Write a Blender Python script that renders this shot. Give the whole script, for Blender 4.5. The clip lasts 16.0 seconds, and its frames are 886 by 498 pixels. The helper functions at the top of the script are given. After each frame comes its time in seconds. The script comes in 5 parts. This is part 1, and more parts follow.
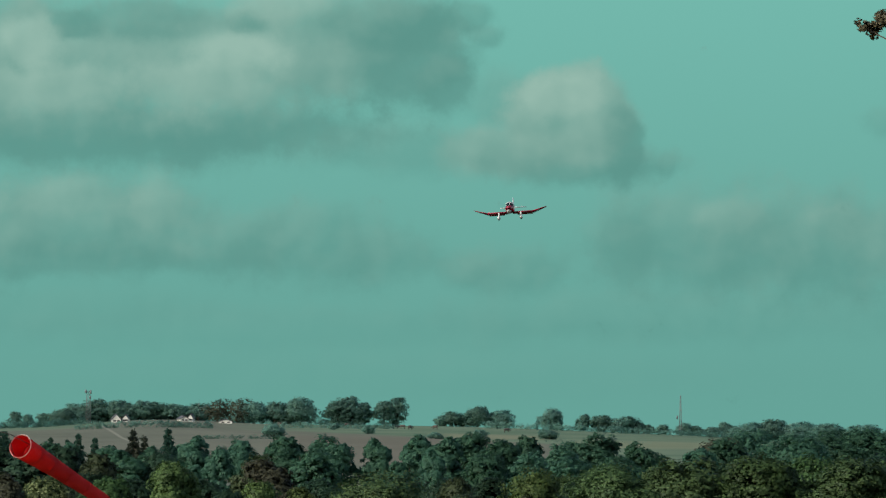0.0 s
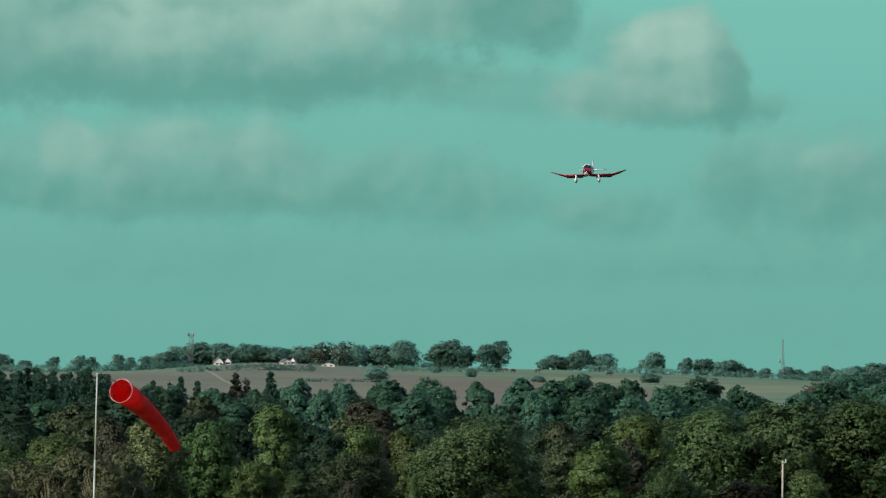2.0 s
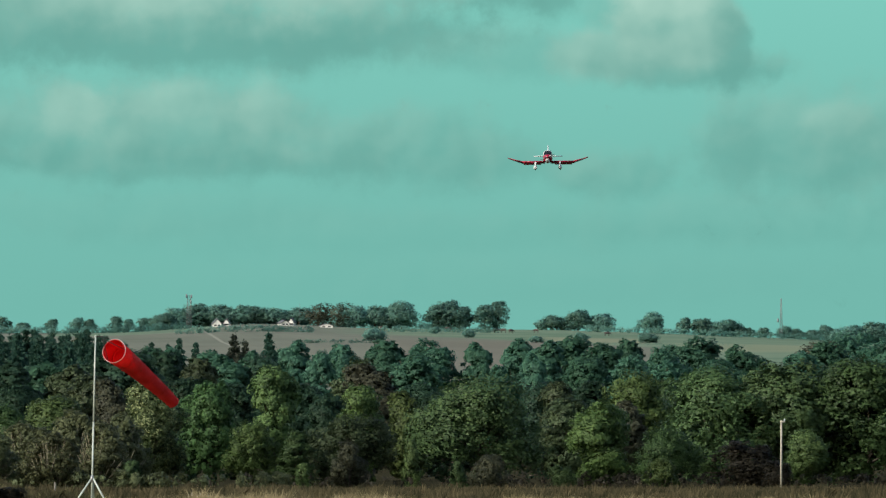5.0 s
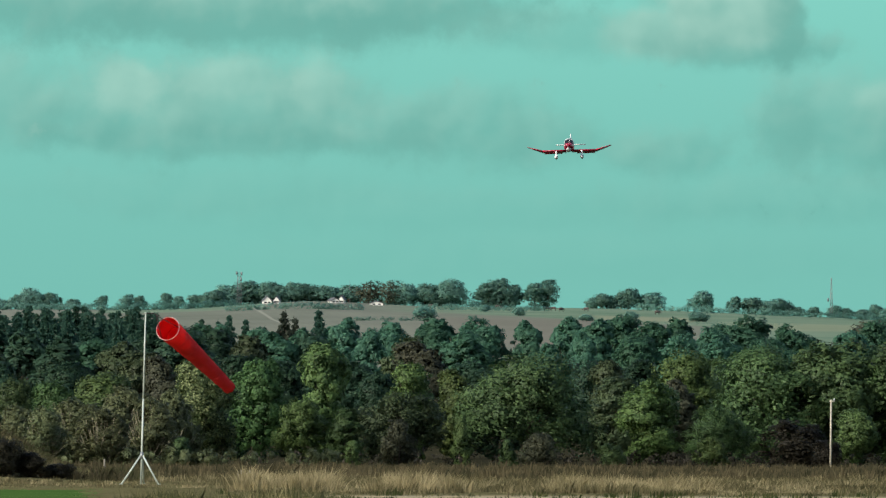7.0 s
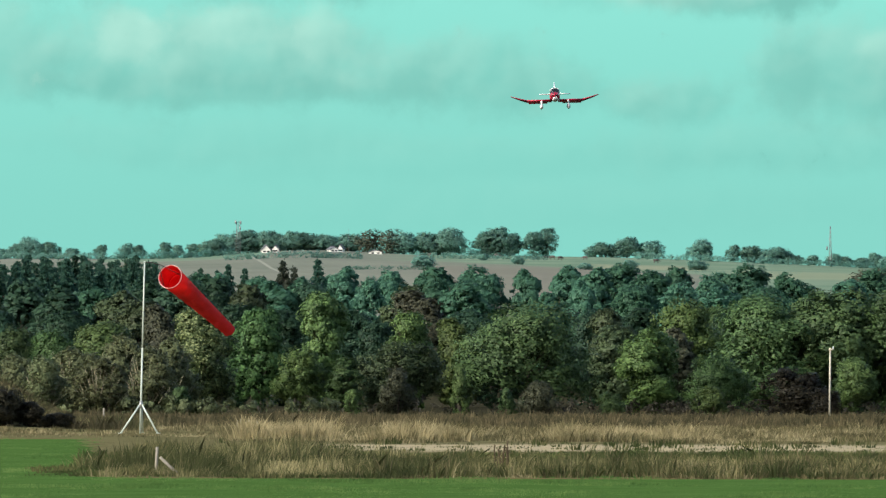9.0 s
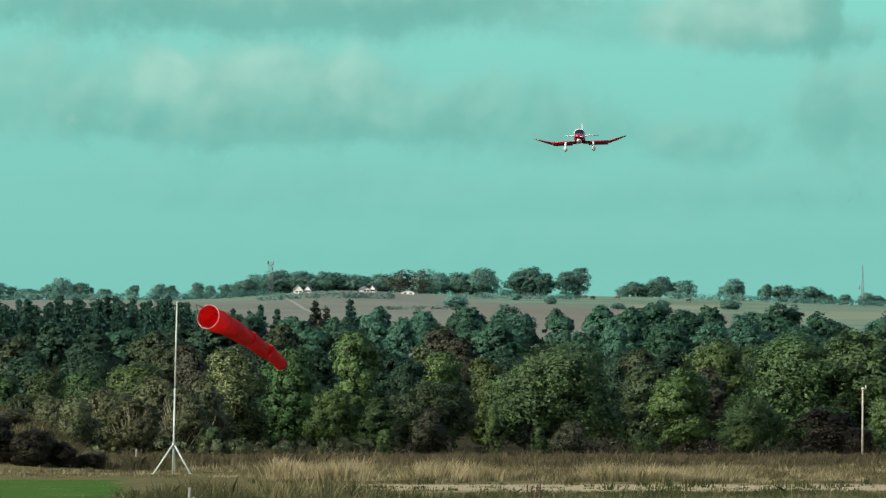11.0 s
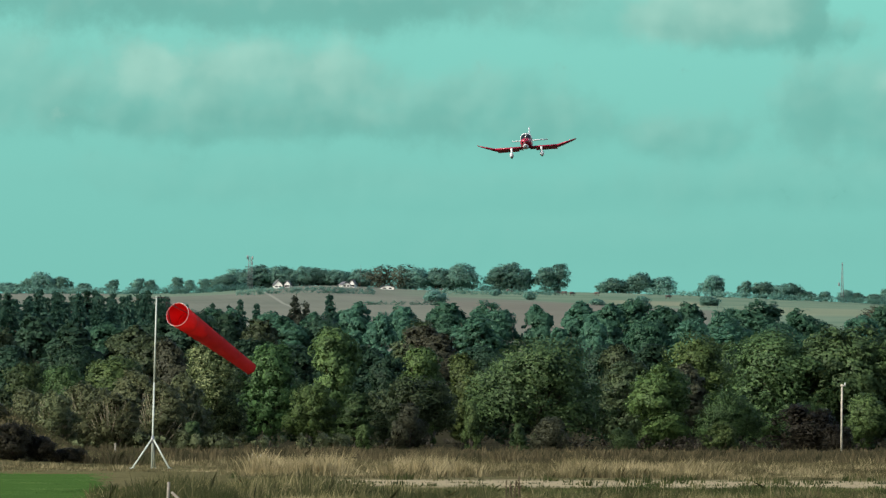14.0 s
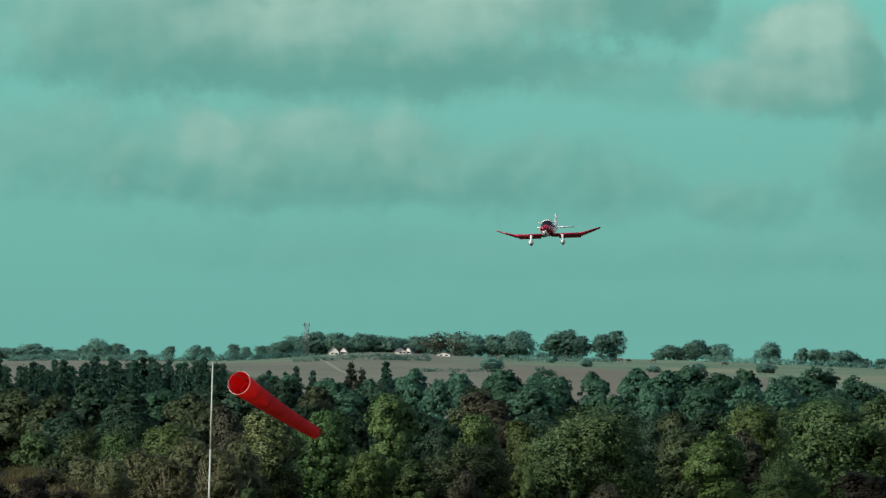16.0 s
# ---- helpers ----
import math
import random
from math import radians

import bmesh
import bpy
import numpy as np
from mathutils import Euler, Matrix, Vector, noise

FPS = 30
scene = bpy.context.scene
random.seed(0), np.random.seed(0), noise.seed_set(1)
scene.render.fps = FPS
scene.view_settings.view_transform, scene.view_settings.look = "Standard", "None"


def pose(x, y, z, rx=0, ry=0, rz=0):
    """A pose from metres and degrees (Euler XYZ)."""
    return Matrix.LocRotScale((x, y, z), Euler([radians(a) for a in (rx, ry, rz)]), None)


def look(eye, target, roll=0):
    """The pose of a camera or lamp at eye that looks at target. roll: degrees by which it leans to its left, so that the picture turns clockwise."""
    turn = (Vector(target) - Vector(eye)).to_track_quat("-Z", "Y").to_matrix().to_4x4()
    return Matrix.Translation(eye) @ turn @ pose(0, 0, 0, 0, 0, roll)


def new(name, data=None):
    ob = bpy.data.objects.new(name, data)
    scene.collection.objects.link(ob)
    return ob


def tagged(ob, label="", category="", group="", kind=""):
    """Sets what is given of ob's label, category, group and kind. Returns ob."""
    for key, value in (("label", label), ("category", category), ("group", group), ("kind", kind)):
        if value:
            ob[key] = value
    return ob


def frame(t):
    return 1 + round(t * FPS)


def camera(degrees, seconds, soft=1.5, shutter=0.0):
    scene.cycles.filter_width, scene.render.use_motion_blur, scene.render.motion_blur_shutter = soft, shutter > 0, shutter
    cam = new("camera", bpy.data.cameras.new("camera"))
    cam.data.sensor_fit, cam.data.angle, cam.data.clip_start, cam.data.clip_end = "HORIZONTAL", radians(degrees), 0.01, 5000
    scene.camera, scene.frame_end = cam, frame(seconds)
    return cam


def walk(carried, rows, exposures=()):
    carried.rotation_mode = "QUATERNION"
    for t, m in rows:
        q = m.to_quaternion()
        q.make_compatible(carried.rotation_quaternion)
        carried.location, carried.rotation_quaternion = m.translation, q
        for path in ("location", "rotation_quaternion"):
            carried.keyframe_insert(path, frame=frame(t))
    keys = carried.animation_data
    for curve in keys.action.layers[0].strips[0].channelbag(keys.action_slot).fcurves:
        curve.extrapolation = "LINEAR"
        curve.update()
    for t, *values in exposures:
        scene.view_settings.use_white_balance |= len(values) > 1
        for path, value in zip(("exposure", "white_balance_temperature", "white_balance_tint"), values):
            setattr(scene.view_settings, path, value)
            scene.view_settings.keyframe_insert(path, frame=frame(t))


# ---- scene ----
EYE_HEIGHT = 1.7


def aim(turn, tilt, lean):
    """The standing viewer's camera, turned, tilted and leaning by these degrees."""
    return pose(0, 0, EYE_HEIGHT, 90 + tilt, 0, turn) @ pose(0, 0, 0, 0, 0, lean)


cam = camera(5.0, 16.0, soft=1.3)
walk(cam, [
    (0, aim(-0.8439, 1.5964, 0.1017)),
    (0.5, aim(-0.9726, 1.4219, 0.0430)),
    (1, aim(-0.8236, 1.2240, -0.0868)),
    (1.5, aim(-0.3197, 1.2248, -0.0832)),
    (2, aim(-0.2653, 1.2749, 0.1800)),
    (2.5, aim(-0.3530, 1.4098, -0.0502)),
    (3, aim(-0.4655, 1.2539, -0.0789)),
    (3.2, aim(-0.4704, 1.1608, 0.0394)),
    (5.3, aim(-0.1962, 1.0360, -0.0688)),
    (5.5, aim(-0.1230, 1.0253, -0.0809)),
    (6, aim(0.0021, 1.0322, -0.1112)),
    (6.5, aim(-0.0059, 1.0173, -0.0977)),
    (7, aim(0.0065, 0.9280, 0.1854)),
    (7.5, aim(0.1585, 0.9415, 0.0920)),
    (8, aim(0.1869, 1.0605, -0.0554)),
    (8.5, aim(0.0690, 0.8878, -0.0562)),
    (9, aim(-0.0002, 0.6387, 0.1188)),
    (9.5, aim(0.1064, 0.6566, 0.2605)),
    (9.7, aim(0.1237, 0.7646, 0.2531)),
    (11.8, aim(0.1835, 0.8983, -0.0826)),
    (12, aim(0.1363, 0.9169, 0.1820)),
    (12.5, aim(0.2977, 0.9455, 0.1885)),
    (13, aim(0.4933, 0.8902, 0.0881)),
    (13.5, aim(0.2242, 0.9132, 0.2852)),
    (14, aim(0.0679, 0.8388, 0.2213)),
    (14.5, aim(0.1466, 0.8941, 0.2713)),
    (15, aim(0.1055, 1.0677, 0.4915)),
    (15.5, aim(0.2303, 1.1805, 0.2734)),
    (16, aim(0.3873, 1.2153, 0.2601)),
],
     exposures=[(0, -0.56), (1, -0.43), (2, -0.38), (3.2, -0.38), (5.5, -0.1), (7, -0.03), (8, -0.02), (9, 0.35), (9.5, 0.46), (9.7, 0.40), (11.8, 0.05), (13.5, 0.0), (14.5, 0.08), (15.2, -0.12), (16, -0.33)])

# ---- light: afternoon sun behind the viewer's left shoulder, hazy sky ----
SUN_FROM = Vector((-0.68, -0.52, 0.52)).normalized()
world = bpy.data.worlds.new("sky")
scene.world = world
world.use_nodes = True
wn, wl = world.node_tree.nodes, world.node_tree.links
sky = wn.new("ShaderNodeTexSky")
sky.sky_type, sky.sun_disc = "NISHITA", False
sky.sun_elevation = math.asin(SUN_FROM.z)
sky.sun_rotation = math.atan2(SUN_FROM.x, SUN_FROM.y)
sky.air_density, sky.dust_density = 1.2, 2.0
wl.new(sky.outputs[0], wn["Background"].inputs["Color"])
wn["Background"].inputs["Strength"].default_value = 0.15
sun = new("sun", bpy.data.lights.new("sun", "SUN"))
sun.data.energy, sun.data.angle, sun.data.color = 3.5, radians(0.5), (1.0, 0.955, 0.85)
sun.matrix_world = look(SUN_FROM * 100, (0, 0, 0))


# ---- materials ----
class Nodes:
    """A small wrapper to write node materials in few lines."""

    def __init__(self, name):
        self.m = bpy.data.materials.new(name)
        self.m.use_nodes = True
        self.t = self.m.node_tree
        self.b = self.t.nodes["Principled BSDF"]
        self.out = self.t.nodes["Material Output"]

    def add(self, kind, **ins):
        n = self.t.nodes.new(kind)
        for k, v in ins.items():
            self.put(n.inputs[k.replace("_", " ")], v)
        return n

    def put(self, socket, v):
        if hasattr(v, "links") or hasattr(v, "is_linked"):
            self.t.links.new(v, socket)
        else:
            socket.default_value = v

    def coords(self, which="Object"):
        return self.add("ShaderNodeTexCoord").outputs[which]

    def noise(self, vec, scale, detail=3.0, rough=0.55):
        return self.add("ShaderNodeTexNoise", Vector=vec, Scale=scale, Detail=detail, Roughness=rough).outputs["Fac"]

    def ramp(self, fac, stops):
        n = self.add("ShaderNodeValToRGB", Fac=fac)
        e = n.color_ramp.elements
        while len(e) < len(stops):
            e.new(0.5)
        for k, (p, c) in zip(e, stops):
            k.position, k.color = p, (*c, 1.0)
        return n.outputs["Color"]

    def math(self, op, a, b=0.0, clamp=False):
        n = self.t.nodes.new("ShaderNodeMath")
        n.operation, n.use_clamp = op, clamp
        self.put(n.inputs[0], a)
        self.put(n.inputs[1], b)
        return n.outputs[0]

    def mix(self, fac, a, b, mode="MIX"):
        n = self.t.nodes.new("ShaderNodeMix")
        n.data_type, n.blend_type = "RGBA", mode
        self.put(n.inputs["Factor"], fac)
        for s, v in ((n.inputs[6], a), (n.inputs[7], b)):
            self.put(s, (*v, 1.0) if isinstance(v, tuple) else v)
        return n.outputs[2]

    def step(self, x, lo, hi):
        n = self.t.nodes.new("ShaderNodeMapRange")
        n.interpolation_type = "SMOOTHSTEP"
        self.put(n.inputs[0], x)
        n.inputs[1].default_value, n.inputs[2].default_value = lo, hi
        return n.outputs[0]

    def bump(self, height, strength, dist=0.02):
        self.put(self.b.inputs["Normal"], self.add("ShaderNodeBump", Height=height, Strength=strength, Distance=dist).outputs[0])

    def surface(self, color, rough=0.7, metal=0.0, spec=0.5):
        self.put(self.b.inputs["Base Color"], (*color, 1.0) if isinstance(color, tuple) else color)
        self.put(self.b.inputs["Roughness"], rough)
        self.b.inputs["Metallic"].default_value = metal
        self.b.inputs["Specular IOR Level"].default_value = spec
        return self.m


def leaf_material(name, dark, mid, pale, gleam=0.12, thin=0.30, leafy=0.32):
    """Leaves: each leaf has its own shade, trees differ a little, light passes through."""
    n = Nodes(name)
    isle = n.add("ShaderNodeNewGeometry").outputs["Random Per Island"]
    tree = n.add("ShaderNodeObjectInfo").outputs["Random"]
    bough = n.noise(n.coords(), 5.0, 2.0)
    tuft = n.noise(n.coords(), 26.0, 3.0)
    f = n.math("ADD", n.math("MULTIPLY", isle, leafy), n.math("MULTIPLY", n.math("SUBTRACT", bough, 0.34), 0.7))
    f = n.math("ADD", f, n.math("MULTIPLY", n.math("SUBTRACT", tuft, 0.36), 0.9), True)
    col = n.ramp(f, [(0.05, dark), (0.5, mid), (0.98, pale)])
    hsv = n.add("ShaderNodeHueSaturation", Color=col)
    n.put(hsv.inputs["Hue"], n.math("ADD", 0.480, n.math("MULTIPLY", tree, 0.024)))
    n.put(hsv.inputs["Value"], n.math("ADD", 0.72, n.math("MULTIPLY", tree, 0.5)))
    n.surface(hsv.outputs[0], 0.55, spec=gleam * 2)
    glow = n.add("ShaderNodeBsdfTranslucent", Color=hsv.outputs[0])
    both = n.add("ShaderNodeMixShader", Fac=thin)
    n.t.links.new(n.b.outputs[0], both.inputs[1])
    n.t.links.new(glow.outputs[0], both.inputs[2])
    n.t.links.new(both.outputs[0], n.out.inputs["Surface"])
    return n.m


LEAVES = {
    "green": leaf_material("green_leaves", (0.0288, 0.0635, 0.0236), (0.0684, 0.1432, 0.0487), (0.1343, 0.2392, 0.0806)),
    "light": leaf_material("light_green_leaves", (0.0441, 0.0857, 0.0296), (0.1130, 0.1918, 0.0628), (0.2395, 0.3417, 0.1248)),
    "olive": leaf_material("olive_leaves", (0.0318, 0.0648, 0.0281), (0.0804, 0.1446, 0.0534), (0.1664, 0.2506, 0.0962)),
    "yellow": leaf_material("yellowing_leaves", (0.0349, 0.0674, 0.0221), (0.0985, 0.1644, 0.0495), (0.1919, 0.2689, 0.0946)),
    # dark green, with the shade inside the wood put into the leaf colour
    "dark": leaf_material("dark_shade_leaves", (0.0216, 0.0560, 0.0358), (0.0432, 0.0941, 0.0549), (0.0799, 0.1456, 0.0762), thin=0.4),
    "umber": leaf_material("umber_leaves", (0.0310, 0.0538, 0.0243), (0.0704, 0.1050, 0.0486), (0.1397, 0.1896, 0.0874)),
    "rust": leaf_material("rusty_leaves", (0.0353, 0.0420, 0.0260), (0.0742, 0.0820, 0.0487), (0.1237, 0.1300, 0.0794)),
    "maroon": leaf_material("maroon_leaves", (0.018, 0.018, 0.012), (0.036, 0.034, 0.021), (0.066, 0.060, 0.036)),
    "dead": leaf_material("withered_leaves", (0.0631, 0.0798, 0.0370), (0.1339, 0.1608, 0.0762), (0.2440, 0.2750, 0.1410)),
    "variegated": leaf_material("variegated_leaves", (0.0265, 0.0523, 0.0181), (0.0719, 0.1213, 0.0406), (0.4249, 0.5224, 0.2406), leafy=0.6),
    # middle-distance haze is in this colour: blue-green, lifted, little contrast
    "far": leaf_material("hazed_wood_leaves", (0.0586, 0.1517, 0.1043), (0.0849, 0.2075, 0.1333), (0.1288, 0.2816, 0.1681), thin=0.5),
    # distance haze put into the leaf colour: paler, bluer, more translucent
    "ridge": leaf_material("hazed_ridge_leaves", (0.1354, 0.2784, 0.2408), (0.1962, 0.3737, 0.3138), (0.2572, 0.4573, 0.3728), thin=0.6),
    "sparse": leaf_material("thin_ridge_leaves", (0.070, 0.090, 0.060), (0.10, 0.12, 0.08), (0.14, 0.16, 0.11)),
    "fir": leaf_material("conifer_needles", (0.0242, 0.0696, 0.0515), (0.0484, 0.1185, 0.0824), (0.0823, 0.1700, 0.1108), thin=0.45),
    "redfir": leaf_material("browned_needles", (0.022, 0.032, 0.022), (0.04, 0.052, 0.036), (0.07, 0.084, 0.058)),
    "maple": leaf_material("autumn_leaves", (0.030, 0.030, 0.018), (0.090, 0.085, 0.042), (0.28, 0.26, 0.16), leafy=0.7),
}


def bark_material():
    n = Nodes("bark")
    g = n.noise(n.coords(), 14.0, 5.0)
    n.bump(g, 0.5)
    return n.surface(n.ramp(g, [(0.3, (0.035, 0.028, 0.02)), (0.7, (0.13, 0.11, 0.085))]), 0.9)


BARK = bark_material()


def plain(name, color, rough=0.5, metal=0.0, wear=0.25, scale=4.0, spec=0.5):
    """A painted or metal surface with stains at two scales."""
    n = Nodes(name)
    c = n.coords()
    g = n.math("ADD", n.math("MULTIPLY", n.noise(c, scale), 0.6), n.math("MULTIPLY", n.noise(c, scale * 9), 0.4))
    lo = tuple(x * (1 - wear) for x in color)
    hi = tuple(min(1.0, x * (1 + wear * 0.6)) for x in color)
    return n.surface(n.ramp(g, [(0.3, lo), (0.7, hi)]), rough, metal, spec)


def cloth_material():
    n = Nodes("sock_cloth")
    c = n.coords()
    folds = n.noise(c, 9.0, 4.0)
    n.bump(folds, 0.6, 0.05)
    col = n.ramp(n.noise(c, 3.0), [(0.3, (0.76, 0.044, 0.048)), (0.7, (0.86, 0.066, 0.068))])
    n.surface(col, 0.65, spec=0.25)
    glow = n.add("ShaderNodeBsdfTranslucent", Color=col)
    both = n.add("ShaderNodeMixShader", Fac=0.6)
    n.t.links.new(n.b.outputs[0], both.inputs[1])
    n.t.links.new(glow.outputs[0], both.inputs[2])
    n.t.links.new(both.outputs[0], n.out.inputs["Surface"])
    return n.m


def ground_material():
    n = Nodes("ground")
    c = n.coords()
    xyz = n.add("ShaderNodeSeparateXYZ", Vector=c)
    x, y = xyz.outputs[0], xyz.outputs[1]
    wob = n.math("MULTIPLY", n.math("SUBTRACT", n.noise(c, 0.35), 0.5), 9.0)
    yy = n.math("ADD", y, wob)
    fine = n.noise(c, 22.0, 4.0)
    wide = n.noise(c, 0.5, 4.0)
    lawn = n.ramp(n.math("ADD", n.math("MULTIPLY", fine, 0.6), n.math("MULTIPLY", wide, 0.4)), [(0.3, (0.040, 0.092, 0.020)), (0.7, (0.088, 0.165, 0.042))])
    rough = n.ramp(n.noise(c, 1.3, 6.0), [(0.3, (0.075, 0.075, 0.03)), (0.6, (0.17, 0.15, 0.075))])
    straw = n.ramp(fine, [(0.3, (0.30, 0.25, 0.15)), (0.7, (0.46, 0.39, 0.25))])
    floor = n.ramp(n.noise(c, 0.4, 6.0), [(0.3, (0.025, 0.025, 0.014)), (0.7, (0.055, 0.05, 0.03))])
    furrow = n.noise(n.add("ShaderNodeMapping", Vector=c, Scale=(0.02, 0.006, 0.02)).outputs[0], 1.0, 6.0)
    stubble = n.ramp(n.math("ADD", n.math("MULTIPLY", furrow, 0.7), n.math("MULTIPLY", n.noise(c, 0.05, 5.0), 0.3)),
                     [(0.30, (0.148, 0.166, 0.130)), (0.70, (0.226, 0.236, 0.188))])
    pasture = n.ramp(n.noise(c, 0.02, 5.0), [(0.35, (0.125, 0.200, 0.135)), (0.65, (0.190, 0.258, 0.180))])
    edge = n.math("ADD", 148.0, n.math("MULTIPLY", n.step(n.math("ADD", n.math("ADD", x, n.math("MULTIPLY", y, 0.0342)), n.math("MULTIPLY", wob, 0.12)), 0.3, -0.4), 74.0))
    past = n.math("SUBTRACT", y, edge)
    col = n.mix(n.step(past, -0.5, 0.8), lawn, rough)
    soil = n.math("MULTIPLY", n.step(past, -0.6, 0.2), n.step(n.math("ADD", past, n.math("MULTIPLY", wob, 0.3)), 1.8, 0.6))
    col = n.mix(n.math("MULTIPLY", soil, 0.8), col, (0.17, 0.105, 0.06))
    strip = n.math("MULTIPLY", n.math("MULTIPLY", n.step(yy, 190.0, 197.0), n.step(yy, 213.0, 206.0)), n.step(x, -3.5, -1.5))
    col = n.mix(strip, col, straw)
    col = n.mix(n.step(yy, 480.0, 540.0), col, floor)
    col = n.mix(n.step(yy, 1500.0, 1700.0), col, stubble)
    # red-brown plough, a pale track, and pasture along the brow, wider towards the east
    drift = n.math("MULTIPLY", n.math("SUBTRACT", n.noise(c, 0.012, 4.0), 0.5), 90.0)
    fy = n.math("ADD", y, drift)
    fx = n.math("ADD", x, n.math("MULTIPLY", drift, 0.12))

    def plot(x0, x1, y0, y1, soft_x=4.0, soft_y=30.0):
        """1 inside a field, 0 outside, with uneven edges."""
        wide_in = n.math("MULTIPLY", n.step(fx, x0 - soft_x, x0 + soft_x), n.step(fx, x1 + soft_x, x1 - soft_x))
        return n.math("MULTIPLY", wide_in, n.math("MULTIPLY", n.step(fy, y0 - soft_y, y0 + soft_y), n.step(fy, y1 + soft_y, y1 - soft_y)))

    col = n.mix(n.math("MULTIPLY", plot(-4, 62, 2500, 3330, 8.0, 60.0), 0.6), col, (0.196, 0.180, 0.146))
    col = n.mix(n.math("MULTIPLY", plot(-60, 20, 2300, 3120, 12.0, 90.0), 0.35), col, (0.225, 0.228, 0.180))
    track = n.math("ABSOLUTE", n.math("ADD", n.math("ADD", x, 70.3), n.math("MULTIPLY", n.math("SUBTRACT", y, 3635.0), 0.0398)))
    col = n.mix(n.math("MULTIPLY", n.math("MULTIPLY", n.step(track, 0.9, 0.3), n.step(y, 3000.0, 3150.0)), 0.7), col, (0.33, 0.33, 0.27))
    brow = n.math("SUBTRACT", n.math("ADD", fy, n.math("MULTIPLY", n.math("MAXIMUM", x, 0.0), 3.4)), 3470.0)
    col = n.mix(n.math("MULTIPLY", n.step(brow, -40.0, 40.0), n.step(x, -30.0, 5.0)), col, pasture)
    col = n.mix(plot(88, 400, 2500, 3300, 6.0, 40.0), col, pasture)
    col = n.mix(plot(-122, -64, 3545, 3800), col, pasture)
    col = n.mix(n.math("MULTIPLY", plot(50, 84, 3300, 3440, 6.0, 40.0), 0.7), col, (0.29, 0.29, 0.195))
    col = n.mix(n.math("MULTIPLY", plot(92, 150, 3080, 3330, 8.0, 50.0), 0.6), col, (0.27, 0.29, 0.19))
    furrows = n.math("SINE", n.math("MULTIPLY", n.math("ADD", x, n.math("MULTIPLY", y, 0.05)), 1.9))
    combed = n.math("MULTIPLY", n.math("ADD", n.math("MULTIPLY", furrows, 0.5), 0.5), n.math("MULTIPLY", n.step(y, 1600.0, 1800.0), 0.06))
    col = n.mix(combed, col, (0.13, 0.125, 0.095))
    n.bump(fine, 0.5, 0.05)
    return n.surface(col, 0.95, spec=0.0)


def grass_material(name, low, mid, high):
    n = Nodes(name)
    isle = n.add("ShaderNodeNewGeometry").outputs["Random Per Island"]
    patch = n.noise(n.add("ShaderNodeMapping", Vector=n.coords(), Scale=(0.55, 0.12, 0.1)).outputs[0], 1.0, 4.0)
    tuft = n.noise(n.add("ShaderNodeMapping", Vector=n.coords(), Scale=(3.2, 0.9, 0.2)).outputs[0], 1.0, 2.0)
    f = n.math("ADD", n.math("MULTIPLY", isle, 0.35), n.math("MULTIPLY", n.math("SUBTRACT", patch, 0.33), 1.6))
    f = n.math("ADD", f, n.math("MULTIPLY", n.math("SUBTRACT", tuft, 0.42), 0.9), True)
    col = n.ramp(f, [(0.05, low), (0.5, mid), (0.95, high)])
    n.surface(col, 0.75, spec=0.15)
    glow = n.add("ShaderNodeBsdfTranslucent", Color=col)
    both = n.add("ShaderNodeMixShader", Fac=0.3)
    n.t.links.new(n.b.outputs[0], both.inputs[1])
    n.t.links.new(glow.outputs[0], both.inputs[2])
    n.t.links.new(both.outputs[0], n.out.inputs["Surface"])
    return n.m


SOCK = cloth_material()
RIM = plain("white_rim", (0.78, 0.62, 0.58), 0.5)
CORD = plain("dark_cord", (0.03, 0.02, 0.02), 0.8)
POLE = plain("white_pole", (0.50, 0.56, 0.50), 0.4, wear=0.2)
RED = plain("red_paint", (0.40, 0.016, 0.048), 0.28, wear=0.12, scale=1.2)
WHITE = plain("white_paint", (0.80, 0.86, 0.85), 0.3, wear=0.06, scale=1.2)
DARK = plain("dark_rubber", (0.02, 0.02, 0.02), 0.7)
GREY = plain("grey_metal", (0.35, 0.36, 0.36), 0.4, 0.7)
STEEL = plain("galvanised_steel", (0.20, 0.23, 0.23), 0.55, 0.2, scale=0.3)
WOOD = plain("weathered_wood", (0.27, 0.245, 0.20), 0.85, wear=0.5, scale=3.0)
WALLS = plain("whitewash", (0.80, 0.78, 0.72), 0.8, wear=0.1, scale=0.3)
SLATE = plain("slate", (0.13, 0.13, 0.14), 0.7, scale=0.3)
FLEECE = plain("dark_hide", (0.10, 0.085, 0.075), 0.9)
GROUND = ground_material()
TWIG = plain("bare_twigs", (0.30, 0.27, 0.18), 0.9, wear=0.3)
BLADES = grass_material("tall_grass", (0.034, 0.040, 0.016), (0.128, 0.112, 0.055), (0.47, 0.40, 0.23))
BROWN_BLADES = grass_material("brown_grass", (0.030, 0.034, 0.016), (0.078, 0.068, 0.036), (0.20, 0.165, 0.092))
VERGE_BLADES = grass_material("verge_grass", (0.024, 0.034, 0.012), (0.080, 0.086, 0.034), (0.40, 0.35, 0.18))
PALE_WOOD = plain("bleached_wood", (0.50, 0.47, 0.38), 0.85, wear=0.45, scale=5.0)
GREEN_BLADES = grass_material("lawn_grass", (0.038, 0.092, 0.020), (0.082, 0.160, 0.040), (0.16, 0.25, 0.075))
HUMMOCK_BLADES = grass_material("hummock_grass", (0.060, 0.060, 0.026), (0.24, 0.205, 0.105), (0.56, 0.47, 0.27))
